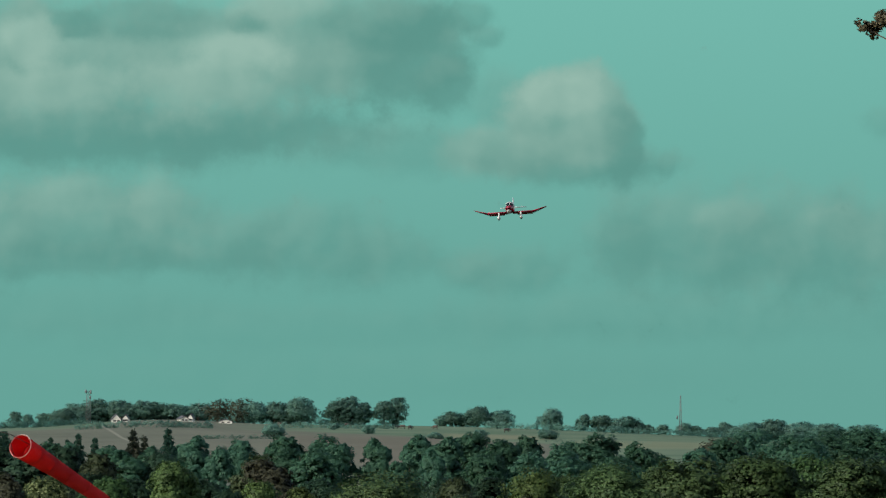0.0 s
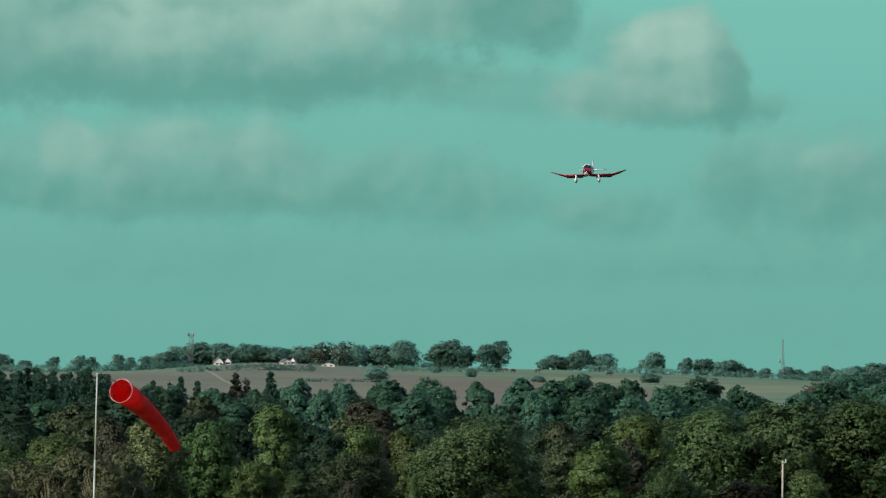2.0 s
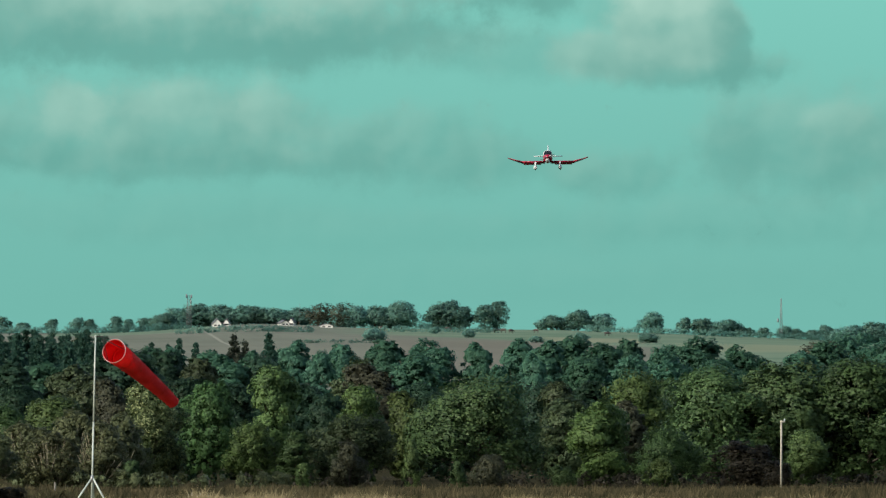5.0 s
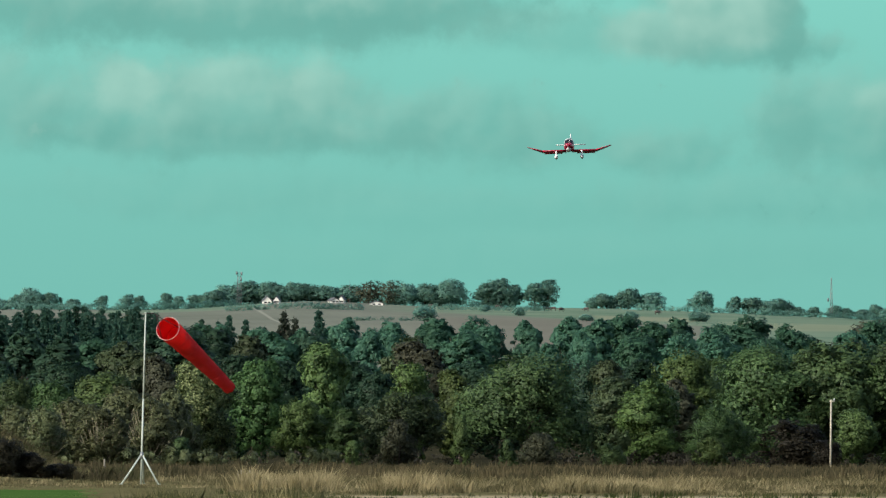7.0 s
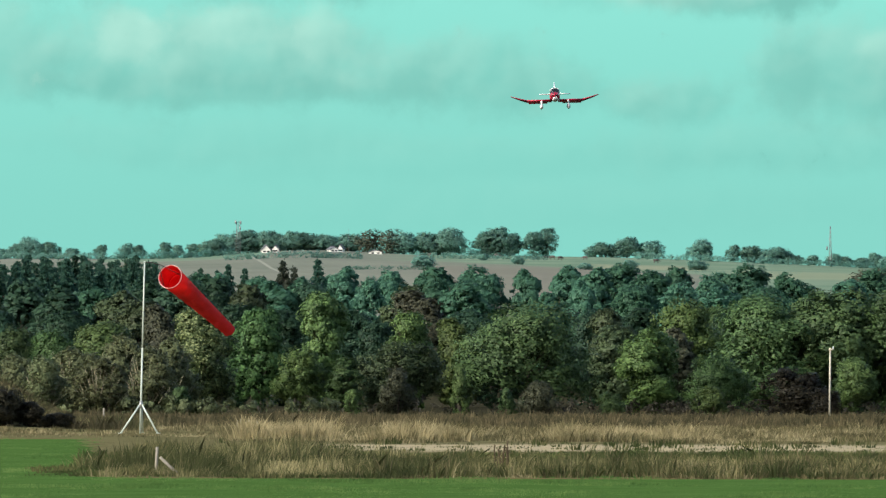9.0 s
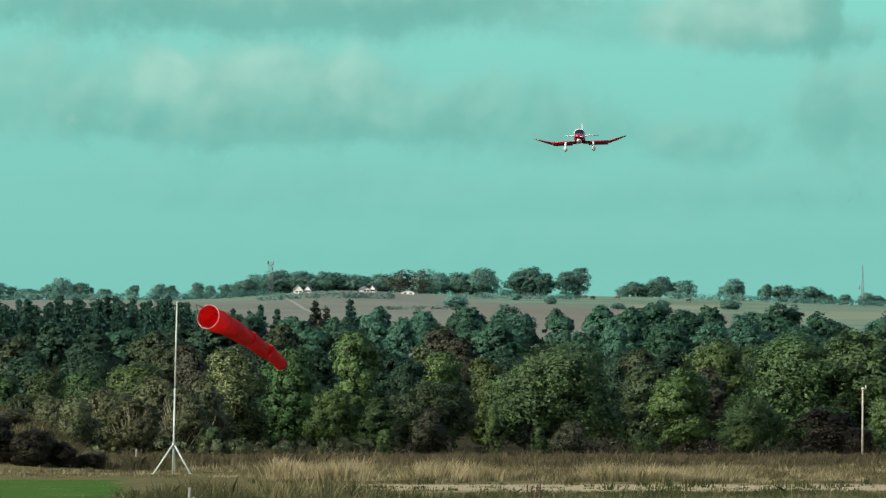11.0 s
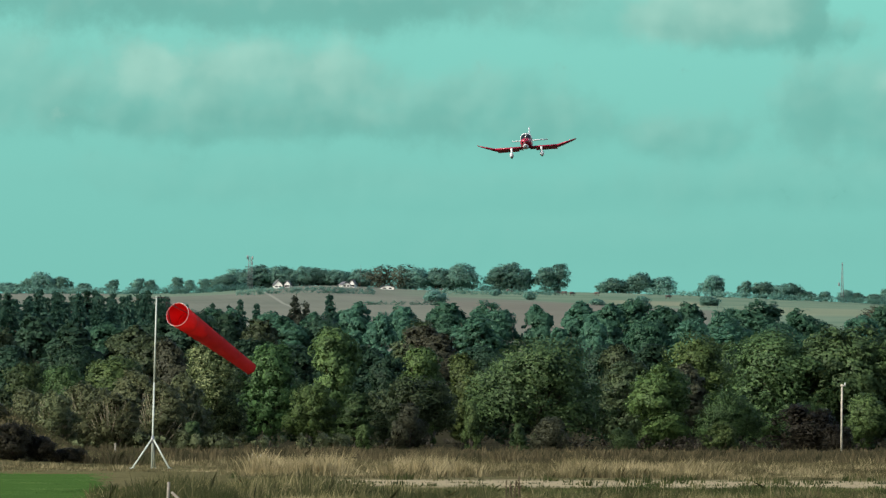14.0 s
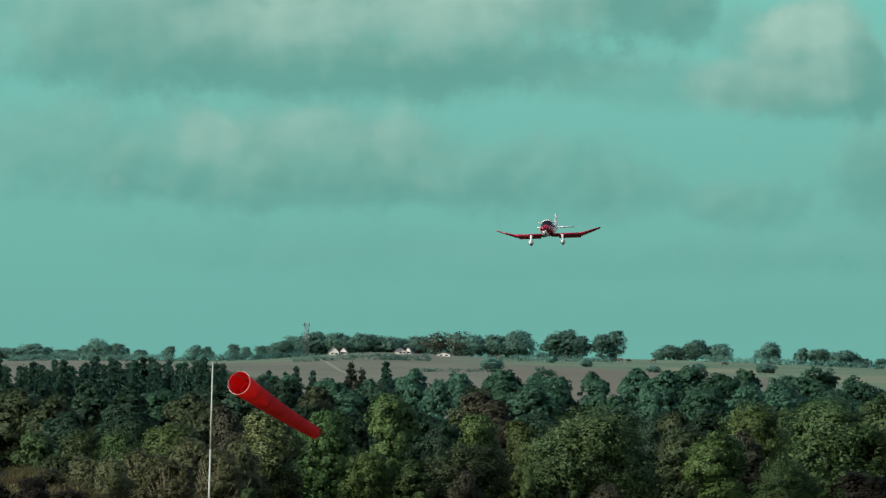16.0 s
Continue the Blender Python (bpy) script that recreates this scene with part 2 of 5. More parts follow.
# brighter weed green: sunlight on the verge's top edge put into the colour
WEED_SUNLIT = grass_material("sunlit_weeds", (0.034, 0.060, 0.018), (0.085, 0.125, 0.038), (0.20, 0.23, 0.085))
WEED_BLADES = grass_material("weeds", (0.016, 0.028, 0.009), (0.050, 0.066, 0.021), (0.17, 0.155, 0.066))


def glass_material():
    n = Nodes("canopy_glass")
    return n.surface((0.012, 0.016, 0.018), 0.08, spec=0.5)


GLASS = glass_material()


# ---- mesh helpers ----
def mesh_object(name, me, material, parent=None, label=""):
    me.materials.append(material)
    ob = new(name, me)
    ob.parent = parent
    return tagged(ob, label) if label else ob


def part(name, bm, material, parent=None, label="", smooth=True):
    me = bpy.data.meshes.new(name)
    bmesh.ops.recalc_face_normals(bm, faces=bm.faces[:])
    for f in bm.faces:
        f.smooth = smooth
    bm.to_mesh(me)
    bm.free()
    return mesh_object(name, me, material, parent, label)


def rod(bm, a, b, r0, r1=None, sides=8):
    """A tapered round bar from a to b."""
    a, b = Vector(a), Vector(b)
    r1 = r0 if r1 is None else r1
    turn = (b - a).to_track_quat("Z", "Y").to_matrix()
    rings = []
    for p, r in ((a, r0), (b, r1)):
        rings.append([bm.verts.new(p + turn @ Vector((r * math.cos(k * math.tau / sides), r * math.sin(k * math.tau / sides), 0))) for k in range(sides)])
    for k in range(sides):
        bm.faces.new((rings[0][k], rings[0][(k + 1) % sides], rings[1][(k + 1) % sides], rings[1][k]))
    bm.faces.new(rings[0][::-1])
    bm.faces.new(rings[1])
    return bm


def loft(bm, rings, caps=True):
    """A skin through rings of equal numbers of points."""
    made = [[bm.verts.new(p) for p in ring] for ring in rings]
    n = len(made[0])
    for a, b in zip(made, made[1:]):
        for k in range(n):
            bm.faces.new((a[k], a[(k + 1) % n], b[(k + 1) % n], b[k]))
    if caps:
        bm.faces.new(made[0][::-1])
        bm.faces.new(made[-1])
    return bm


def box(bm, lo, hi):
    v = [bm.verts.new((x, y, z)) for x in (lo[0], hi[0]) for y in (lo[1], hi[1]) for z in (lo[2], hi[2])]
    for q in ((0, 1, 3, 2), (4, 6, 7, 5), (0, 4, 5, 1), (2, 3, 7, 6), (0, 2, 6, 4), (1, 5, 7, 3)):
        bm.faces.new([v[k] for k in q])
    return bm


def flat_mesh(name, verts, size, normals=None):
    """A mesh of loose polygons, each of `size` corners, from an array of corners; normals: one for each polygon, to round the light over a crown."""
    me = bpy.data.meshes.new(name)
    n = len(verts) // size
    me.vertices.add(len(verts))
    me.vertices.foreach_set("co", np.asarray(verts, dtype=np.float32).ravel())
    me.loops.add(len(verts))
    me.loops.foreach_set("vertex_index", np.arange(len(verts), dtype=np.int32))
    me.polygons.add(n)
    me.polygons.foreach_set("loop_start", np.arange(0, len(verts), size, dtype=np.int32))
    me.update()
    me.validate()
    if normals is not None:
        me.polygons.foreach_set("use_smooth", np.ones(n, dtype=bool))
        me.normals_split_custom_set(np.repeat(normals, size, axis=0).tolist())
    return me


# ---- ground ----
SLOPE_Y = [-400, 0, 260, 420, 560, 700, 1000, 1400, 2300, 3000, 3700, 3900, 4200, 4900]
SLOPE_Z = [0, 0, 0, -0.66, -1.23, -1.6, -1.2, 3.0, 14.6, 27.0, 40.4, 41.5, 38, 20]
SLOPE_GRID_Y = np.concatenate([np.linspace(-400, 140, 19), np.linspace(146, 260, 39), np.linspace(268, 700, 55), np.linspace(720, 4900, 150)])


def height(x, y):
    """The ground's height: a flat airfield, a shallow dip with the wood, a long hill behind."""
    z = np.interp(y, SLOPE_Y, SLOPE_Z)
    far = np.clip((y - 1400) / 2300, 0, 1)
    east = np.clip(x / 160, 0, 1.6)
    west = np.clip(-x / 160, 0, 1.6)
    z = z - far * (3.6 * east ** 1.5 + 1.6 * west)
    mound = np.exp(-((x + 12.4) / 2.3) ** 2 - ((y - 260) / 8) ** 2) * 1.35
    brow = 3.0 * np.exp(-((x + 50) / 34) ** 2) * np.clip((y - 3250) / 350, 0, 1)
    return z + mound + brow + far * 0.5 * np.sin(x / 37.0) * np.sin(y / 180.0)


def make_ground():
    xs = np.concatenate([np.linspace(-1500, -220, 17), np.linspace(-200, -26, 30), np.linspace(-24, 36, 100), np.linspace(40, 240, 34), np.linspace(260, 1500, 17)])
    gx, gy = np.meshgrid(xs, SLOPE_GRID_Y)
    co = np.stack([gx, gy, height(gx, gy)], -1).reshape(-1, 3)
    n, rows = len(xs), len(SLOPE_GRID_Y)
    faces = [(r * n + k, r * n + k + 1, (r + 1) * n + k + 1, (r + 1) * n + k) for r in range(rows - 1) for k in range(n - 1)]
    me = bpy.data.meshes.new("ground")
    me.from_pydata(co.tolist(), [], faces)
    me.polygons.foreach_set("use_smooth", [True] * len(faces))
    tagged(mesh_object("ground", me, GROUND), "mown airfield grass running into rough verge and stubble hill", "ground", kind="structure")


make_ground()


# ---- clouds: one slowly drifting bank far behind the hill ----
CLOUD_Y = 4800.0


def cloud_material():
    """Sky haze and cumulus; places are in metres on the sheet, 1 m for 0.208 milliradians."""
    n = Nodes("cloudy_sky")
    c = n.coords()
    xyz = n.add("ShaderNodeSeparateXYZ", Vector=c)
    x, z = xyz.outputs[0], xyz.outputs[2]

    warp = n.add("ShaderNodeSeparateXYZ", Vector=n.add("ShaderNodeTexNoise", Vector=c, Scale=0.026, Detail=6.0, Roughness=0.58).outputs["Color"])
    px = n.math("ADD", x, n.math("MULTIPLY", n.math("SUBTRACT", warp.outputs[0], 0.5), 20.0))
    pz = n.math("ADD", z, n.math("MULTIPLY", n.math("SUBTRACT", warp.outputs[1], 0.5), 14.0))
    torn = n.math("SUBTRACT", n.noise(c, 0.055, 8.0, 0.62), 0.5)
    # lumps lit from the upper left: the rise of the billows towards the sun
    billow = n.noise(c, 0.030, 3.0, 0.45)
    sunward = n.noise(n.add("ShaderNodeMapping", Vector=c, Location=(5.0, 0.0, -6.0)).outputs[0], 0.030, 3.0, 0.45)
    relief = n.math("MULTIPLY", n.math("SUBTRACT", billow, sunward), 0.9)

    def lay(col, cx, cz, rx, rz, amount, bright, crisp=0.0):
        """A lump with a torn outline over col, its top and sunward side brighter."""
        ex = n.math("DIVIDE", n.math("SUBTRACT", px, cx), rx)
        ez = n.math("DIVIDE", n.math("SUBTRACT", pz, cz), rz)
        d = n.math("ADD", n.math("MULTIPLY", ex, ex), n.math("MULTIPLY", ez, ez))
        hill = n.math("POWER", 2.718, n.math("MULTIPLY", d, -0.8))
        inside = n.step(n.math("ADD", hill, n.math("MULTIPLY", torn, 0.78 - 0.55 * crisp)), 0.12 + 0.18 * crisp, 0.78 - 0.28 * crisp)
        lit = n.math("ADD", n.math("MULTIPLY", ez, 0.16), n.math("MULTIPLY", ex, -0.08))
        lit = n.math("ADD", n.math("ADD", lit, bright), relief, True)
        return n.mix(n.math("MULTIPLY", inside, amount), col, n.mix(lit, CLOUD_DARK, CLOUD_PALE))

    col = n.mix(n.step(z, 40.0, 320.0), HAZE_LOW, HAZE_HIGH)
    for bank in (LOW_BANDS, SECOND_BANK, EAST_BANK, HIGH_BANK, HIGH_BREAKS, HIGH_LIGHTS, CUMULUS):
        for row in bank:
            col = lay(col, *row)
    glow = n.add("ShaderNodeEmission", Color=col, Strength=1.0)
    n.t.links.new(glow.outputs[0], n.out.inputs["Surface"])
    return n.m


# rows of centre east and up, half width and height, amount, brightness, crispness
HAZE_LOW, HAZE_HIGH = (0.192, 0.536, 0.462), (0.262, 0.725, 0.623)
CLOUD_DARK, CLOUD_PALE = (0.155, 0.430, 0.370), (0.470, 0.745, 0.630)
LOW_BANDS = [(0, 98, 150, 10, 0.15, 0.12), (190, 104, 110, 12, 0.22, 0.12), (-110, 106, 90, 10, 0.15, 0.12), (60, 76, 170, 12, 0.1, 0.1)]
SECOND_BANK = [
    (-215, 150, 42, 22, 0.55, 0.18), (-150, 146, 45, 22, 0.6, 0.18), (-95, 148, 42, 24, 0.62, 0.22), (-57, 147, 27, 20, 0.55, 0.22),
    (-100, 131, 95, 8, 0.42, 0.05), (-20, 138, 32, 15, 0.45, 0.12), (15, 137, 38, 18, 0.52, 0.14), (50, 132, 26, 13, 0.45, 0.12),
    (88, 126, 16, 9, 0.5, 0.12), (112, 126, 22, 11, 0.5, 0.15),
    (-148, 155, 15, 12, 0.55, 0.72), (-100, 160, 24, 10, 0.45, 0.62), (-57, 157, 12, 15, 0.45, 0.66),
]
EAST_BANK = [
    (200, 140, 50, 25, 0.6, 0.15), (252, 136, 46, 25, 0.6, 0.14), (165, 138, 15, 22, 0.45, 0.03), (300, 140, 40, 22, 0.5, 0.2),
    (213, 152, 17, 10, 0.45, 0.5), (262, 146, 17, 8, 0.4, 0.5), (285, 196, 8, 7, 0.3, 0.1),
]
HIGH_BANK = [
    (-90, 190, 112, 15, 0.8, 0.0), (-20, 192, 62, 11, 0.55, 0.04), (50, 183, 42, 12, 0.4, 0.12), (-185, 195, 62, 17, 0.65, 0.03),
    (-205, 220, 50, 26, 0.7, 0.32), (-150, 218, 55, 24, 0.8, 0.36), (-95, 220, 62, 24, 0.85, 0.42), (-30, 226, 56, 26, 0.85, 0.46), (25, 230, 46, 25, 0.8, 0.34),
]
HIGH_BREAKS = [
    (62, 228, 27, 26, 0.75, 0.06, 0.4), (78, 213, 14, 14, 0.7, 0.0, 0.4), (52, 242, 32, 14, 0.7, 0.12, 0.3), (99, 236, 8, 6, 0.5, 0.0, 0.1), (90, 247, 11, 8, 0.5, 0.05, 0.5),
    (-103, 241, 17, 8, 0.7, 0.05, 0.5), (-62, 244, 42, 10, 0.6, 0.10), (-15, 243, 9, 6, 0.65, 0.05, 0.5), (-155, 228, 15, 12, 0.6, 0.1), (-123, 222, 7, 5, 0.5, 0.08),
]
HIGH_LIGHTS = [
    (-120, 236, 12, 18, 0.85, 0.9, 0.3), (-20, 228, 22, 10, 0.85, 1.0), (-35, 213, 32, 12, 0.65, 0.78), (-110, 211, 34, 10, 0.7, 0.76),
    (-148, 211, 20, 9, 0.5, 0.5), (22, 219, 19, 11, 0.5, 0.45), (0, 250, 23, 8, 0.7, 0.75), (-135, 252, 40, 10, 0.5, 0.4),
]
CUMULUS = [
    (108, 206, 17, 13, 0.4, 0.08), (104, 182, 27, 13, 0.8, 0.42, 0.4), (137, 177, 44, 11, 0.75, 0.15, 0.3), (138, 198, 30, 23, 0.9, 0.48, 0.9),
    (162, 184, 10, 18, 0.65, 0.04, 0.7), (134, 209, 19, 11, 0.8, 0.95, 0.2), (146, 186, 14, 13, 0.55, 0.45), (118, 184, 12, 7, 0.5, 0.55), (183, 176, 5, 6, 0.35, 0.0),
]


def make_clouds():
    bm = bmesh.new()
    rows = []
    for z in (-60, 200, 460, 700):
        rows.append([bm.verts.new((x, -0.00006 * x * x, z)) for x in range(-900, 901, 100)])
    for a, b in zip(rows, rows[1:]):
        for k in range(len(a) - 1):
            bm.faces.new((a[k], a[k + 1], b[k + 1], b[k]))
    me = bpy.data.meshes.new("cloud_backdrop")
    bm.to_mesh(me)
    bm.free()
    ob = mesh_object("cloud_backdrop", me, cloud_material())
    ob.location = (0, CLOUD_Y, 0)
    return tagged(ob, "hazy turquoise sky with drifting grey-white cumulus clouds", "sky", kind="structure")


CLOUD_BANK = make_clouds()


# ---- trees ----
def leaf_cloud(rng, count, lobes, leaf, shell=0.72, tufts=12, tuft=0.42):
    """Corners of loose leaves in tufts over a crown of lobes: rows of centre x, y, z, radius, squash."""
    lobes = np.asarray(lobes)
    weight = lobes[:, 3] ** 2
    middle = (lobes[:, :3] * weight[:, None]).sum(0) / weight.sum()
    span = np.abs(lobes[:, :3] - middle).max(0) + lobes[:, 3].max()
    total = len(lobes) * tufts
    owner = rng.choice(len(lobes), total, p=weight / weight.sum())
    way = rng.normal(size=(total, 3)) + (lobes[owner, :3] - middle) / span * 0.9 + np.array([0, 0, 0.25])
    way /= np.linalg.norm(way, axis=1)[:, None]
    stretch = np.stack([np.ones(total), np.ones(total), lobes[owner, 4]], 1)
    reach = shell + (1.10 - shell) * rng.random(total)
    heart = lobes[owner, :3] + way * (lobes[owner, 3] * reach)[:, None] * stretch
    girth = lobes[owner, 3] * tuft * (0.55 + 0.9 * rng.random(total))
    pick = rng.choice(total, count, p=girth ** 1.6 / (girth ** 1.6).sum())
    out = rng.normal(size=(count, 3)) + way[pick] * 0.6
    out /= np.linalg.norm(out, axis=1)[:, None]
    at = heart[pick] + out * (girth[pick] * rng.random(count) ** 0.4)[:, None] * stretch[pick]
    face = way[pick] + out * 0.5 + rng.normal(scale=0.6, size=(count, 3)) + np.array([0, 0, 0.3])
    face /= np.linalg.norm(face, axis=1)[:, None]
    side = np.cross(face, rng.normal(size=(count, 3)))
    side /= np.linalg.norm(side, axis=1)[:, None]
    tip = np.cross(face, side)
    size = leaf * (0.6 + 0.8 * rng.random(count))[:, None]
    leaves = np.stack([at - side * size * 0.62 - tip * size * 0.4, at + side * size * 0.62 - tip * size * 0.4, at + tip * size * 0.9], 1)
    shade = way[pick] * 0.30 + out * 0.42 + (at - middle) / span * 1.25 + rng.normal(scale=0.30, size=(count, 3))
    shade /= np.linalg.norm(shade, axis=1)[:, None]
    return leaves.reshape(-1, 3), 3, shade


def crown_lobes(rng, count, bottom, top, shape, lobe=0.14):
    """Lobes of a crown one metre high and one metre wide."""
    rows = []
    lean = rng.random(3) * math.tau
    for k in range(count):
        h = rng.random() ** 0.8
        z = bottom + (top - bottom) * h
        if shape == "round":
            girth = 0.40 * math.sqrt(max(0.02, 1 - ((h - 0.32) / 0.78) ** 2))
        elif shape == "tall":
            girth = 0.37 * math.sqrt(max(0.02, 1 - ((h - 0.40) / 0.72) ** 2))
        else:
            girth = 0.42 * (1.0 - 0.55 * h ** 2)
        a, r = rng.random() * math.tau, math.sqrt(rng.random())
        # a lopsided outline: boughs reach out and the top breaks up
        bough = 0.80 + 0.20 * math.sin(2 * a + lean[0]) + 0.16 * math.sin(3 * a + 7 * h + lean[1]) + 0.10 * math.sin(5 * a - 11 * h + lean[2])
        girth *= min(1.12, max(0.5, bough + 0.12))
        z -= (top - bottom) * 0.16 * max(0.0, math.sin(3 * a + lean[1])) * h * r
        size = lobe * (0.45 + 1.25 * rng.random() ** 1.7)
        reach = max(0.0, girth - size * 0.3) * r
        rows.append((reach * math.cos(a), reach * math.sin(a), min(z, top - size * 0.35), size, 0.8 + 0.3 * rng.random()))
    return rows


def make_tree(kind, seed, aspect, leaves, leaf, lobes=34, bare=0.1, bottom=0.08, lobe=0.12, tufts=12):
    """A broadleaved tree one metre high and one metre across, made for a height of aspect times its width: trunk, limbs, crown of leaves in tufts."""
    rng = np.random.default_rng(seed)
    tree = new("tree")
    rows = [(x, y, z * aspect, r, s) for x, y, z, r, s in crown_lobes(rng, lobes, bottom, 0.95, "round" if seed % 2 else "tall", lobe)]
    corners, size, shade = leaf_cloud(rng, leaves, rows, leaf, tufts=tufts)
    lo, hi = np.percentile(corners, 0.4, axis=0), np.percentile(corners, 99.6, axis=0)
    fit = np.array([2, 2, 0]) / (hi[0] - lo[0] + hi[1] - lo[1]) + np.array([0, 0, 1 / hi[2]])
    centre = np.array([(lo[0] + hi[0]) / 2, (lo[1] + hi[1]) / 2, 0])
    corners = (corners - centre) * fit
    shade = shade * np.array([1, 1, aspect])
    shade /= np.linalg.norm(shade, axis=1)[:, None]
    bm = bmesh.new()
    rod(bm, (0, 0, -0.03), (0.01, 0.0, bare + 0.12), 0.030, 0.021)
    rod(bm, (0.01, 0, bare + 0.11), (0.0, 0.01, 0.72), 0.021, 0.006)
    for k in range(0, lobes, 3):
        x, y, z = (np.array(rows[k][:3]) - centre) * fit
        low = bare + (z - bare) * 0.45
        rod(bm, (0.006, 0.0, max(bare, low)), (x, y, z), 0.010, 0.003, 5)
    part("trunk", bm, BARK, tree)
    mesh_object("crown", flat_mesh("crown", corners, size, shade), LEAVES[kind], tree)
    return tree


def make_conifer(kind, seed, leaves=3400):
    """A conifer one metre high and one metre across: straight trunk and drooping whorls of needled boughs."""
    rng = np.random.default_rng(seed)
    tree = new("conifer")
    bm = bmesh.new()
    rod(bm, (0, 0, -0.03), (0, 0, 0.97), 0.035, 0.004)
    quads = []
    for k in range(18):
        z = 0.12 + 0.87 * k / 17
        girth = 0.50 * (1 - z) ** 0.95 + 0.018
        for b in range(9):
            a = rng.random() * math.tau
            g = girth * (0.65 + 0.5 * rng.random())
            end = np.array([g * math.cos(a), g * math.sin(a), z - g * 0.12])
            rod(bm, (0, 0, z), end.tolist(), 0.007, 0.002, 4)
            for s in range(max(3, leaves // 130)):
                f = 0.15 + 0.85 * rng.random()
                p = np.array([0, 0, z]) * (1 - f) + end * f + rng.normal(scale=(0.02, 0.02, 0.010))
                d = np.array([math.cos(a), math.sin(a), -0.25]) + rng.normal(scale=0.35, size=3)
                q = np.cross(d, rng.normal(size=3))
                q /= np.linalg.norm(q)
                g = 0.35 + 0.95 * (1 - z)
                quads += [p - q * 0.030 * g, p - d * 0.030 * g, p + q * 0.030 * g, p + d * 0.060 * g]
    part("trunk", bm, BARK, tree)
    mesh_object("crown", flat_mesh("crown", np.array(quads), 4), LEAVES[kind], tree)
    return tree


def make_bush(kind, seed, aspect, leaves, leaf):
    """A low bush one metre high and one metre across, many-stemmed."""
    rng = np.random.default_rng(seed)
    bush = new("bush")
    rows = [(x, y, z, r, s / aspect) for x, y, z, r, s in crown_lobes(rng, 80, 0.05, 0.90, "low", 0.09)]
    for k in range(0, 80, 13):
        x, y, z, r, s = rows[k]
        part("stem", rod(bmesh.new(), (x * 0.15, y * 0.15, -0.04), (x, y, z), 0.016, 0.004, 5), BARK, bush)
    if kind == "dead":
        bm = bmesh.new()
        for k in range(100):
            a, r, z = rng.random() * math.tau, 0.47 * math.sqrt(rng.random()), 0.35 + 0.6 * rng.random()
            r *= math.sqrt(max(0.1, 1.15 - z))
            rod(bm, (r * 0.6 * math.cos(a), r * 0.6 * math.sin(a), z * 0.45), (r * math.cos(a + 0.3), r * math.sin(a + 0.3), z), 0.0045, 0.0025, 3)
        tagged(part("brushwood", bm, TWIG, bush, "bare tan brushwood"), kind="stuff")
    mesh_object("crown", flat_mesh("crown", *leaf_cloud(rng, leaves, rows, leaf, 0.6)), LEAVES[kind], bush)
    return bush


LOOKS = {
    "green": "dense mid-green broadleaved tree", "light": "fresh light-green broadleaved tree", "olive": "olive-green broadleaved tree with sunlit crown",
    "yellow": "yellowing green broadleaved tree", "dark": "dark green broadleaved tree darkened for shade", "rust": "rusty brown autumn tree",
    "maroon": "dark maroon-brown hedge bush", "umber": "dull brown-olive half-turned tree", "dead": "withered tan leafy bush", "variegated": "dark tree with pale variegated leaves",
    "far": "haze-tinted blue-green tree of the middle wood", "ridge": "haze-tinted grey-green tree on the hill brow", "sparse": "thin half-bare tree on the hill brow",
    "fir": "dark spired conifer above the wood", "redfir": "browned spired conifer above the wood",
}


def plant(rows, makers, where, category, group):
    """One thing for each row of x, y, height, spread, kind; the first of a maker is the original."""
    rng = random.Random(len(rows) * 7 + len(where))
    for x, y, tall, wide, kind in rows:
        options = makers(kind)
        key = rng.choice(options)
        if key[0] != "fir":
            key = (*key, min(ASPECTS, key=lambda a: abs(math.log(a * wide / tall))))
        m = Matrix.Translation((x, y, float(height(x, y)) - 0.05 * tall * 0.2)) @ Matrix.Rotation(rng.random() * math.tau, 4, "Z") @ Matrix.Diagonal((wide, wide, tall, 1))
        if key not in ORIGINALS:
            ob = ORIGINALS[key] = MAKERS[key[0]](*key[1:])
            ob.matrix_basis = m
            tagged(ob, LOOKS[kind] + where, category, group)
        else:
            proto = ORIGINALS[key]
            ob = proto.copy()
            scene.collection.objects.link(ob)
            ob.matrix_basis = m
            for child in proto.children:
                c = child.copy()
                scene.collection.objects.link(c)
                c.parent = ob
            tagged(ob, LOOKS[kind] + where, category, group)


ORIGINALS = {}
ASPECTS = (0.6, 0.9, 1.3, 1.8)
MAKERS = {
    "near": lambda kind, seed, a: make_tree(kind, seed, a, 22000, 0.0175 * a, int(56 * a ** 0.5), 0.1, 0.06, 0.125, 13),
    "mid": lambda kind, seed, a: make_tree(kind, seed, a, 13000, 0.0230 * a, int(80 * a ** 0.5), 0.1, 0.06, 0.105, 10),
    "ridge": lambda kind, seed, a: make_tree(kind, seed, a, 4800 if kind == "ridge" else 1500, 0.034, 36, 0.12, 0.12, 0.125),
    "fir": make_conifer,
    "bush": lambda kind, seed, a: make_bush(kind, seed, a, 13000, 0.024),
}
FRONT_TREES = [
    (-28.0, 600, 4.8, 3.0, 'olive'),
    (-25.3, 600, 5.0, 3.8, 'olive'),
    (-22.6, 595, 4.8, 3.6, 'green'),
    (-20.1, 600, 5.3, 4.5, 'light'),
    (-17.1, 620, 6.5, 3.3, 'rust'),
    (-13.5, 575, 6.0, 4.2, 'variegated'),
    (-10.9, 600, 6.2, 3.3, 'green'),
    (-8.1, 575, 3.7, 3.0, 'yellow'),
    (-2.6, 575, 4.1, 4.5, 'umber'),
    (-5.6, 572, 3.2, 1.9, 'green'),
]
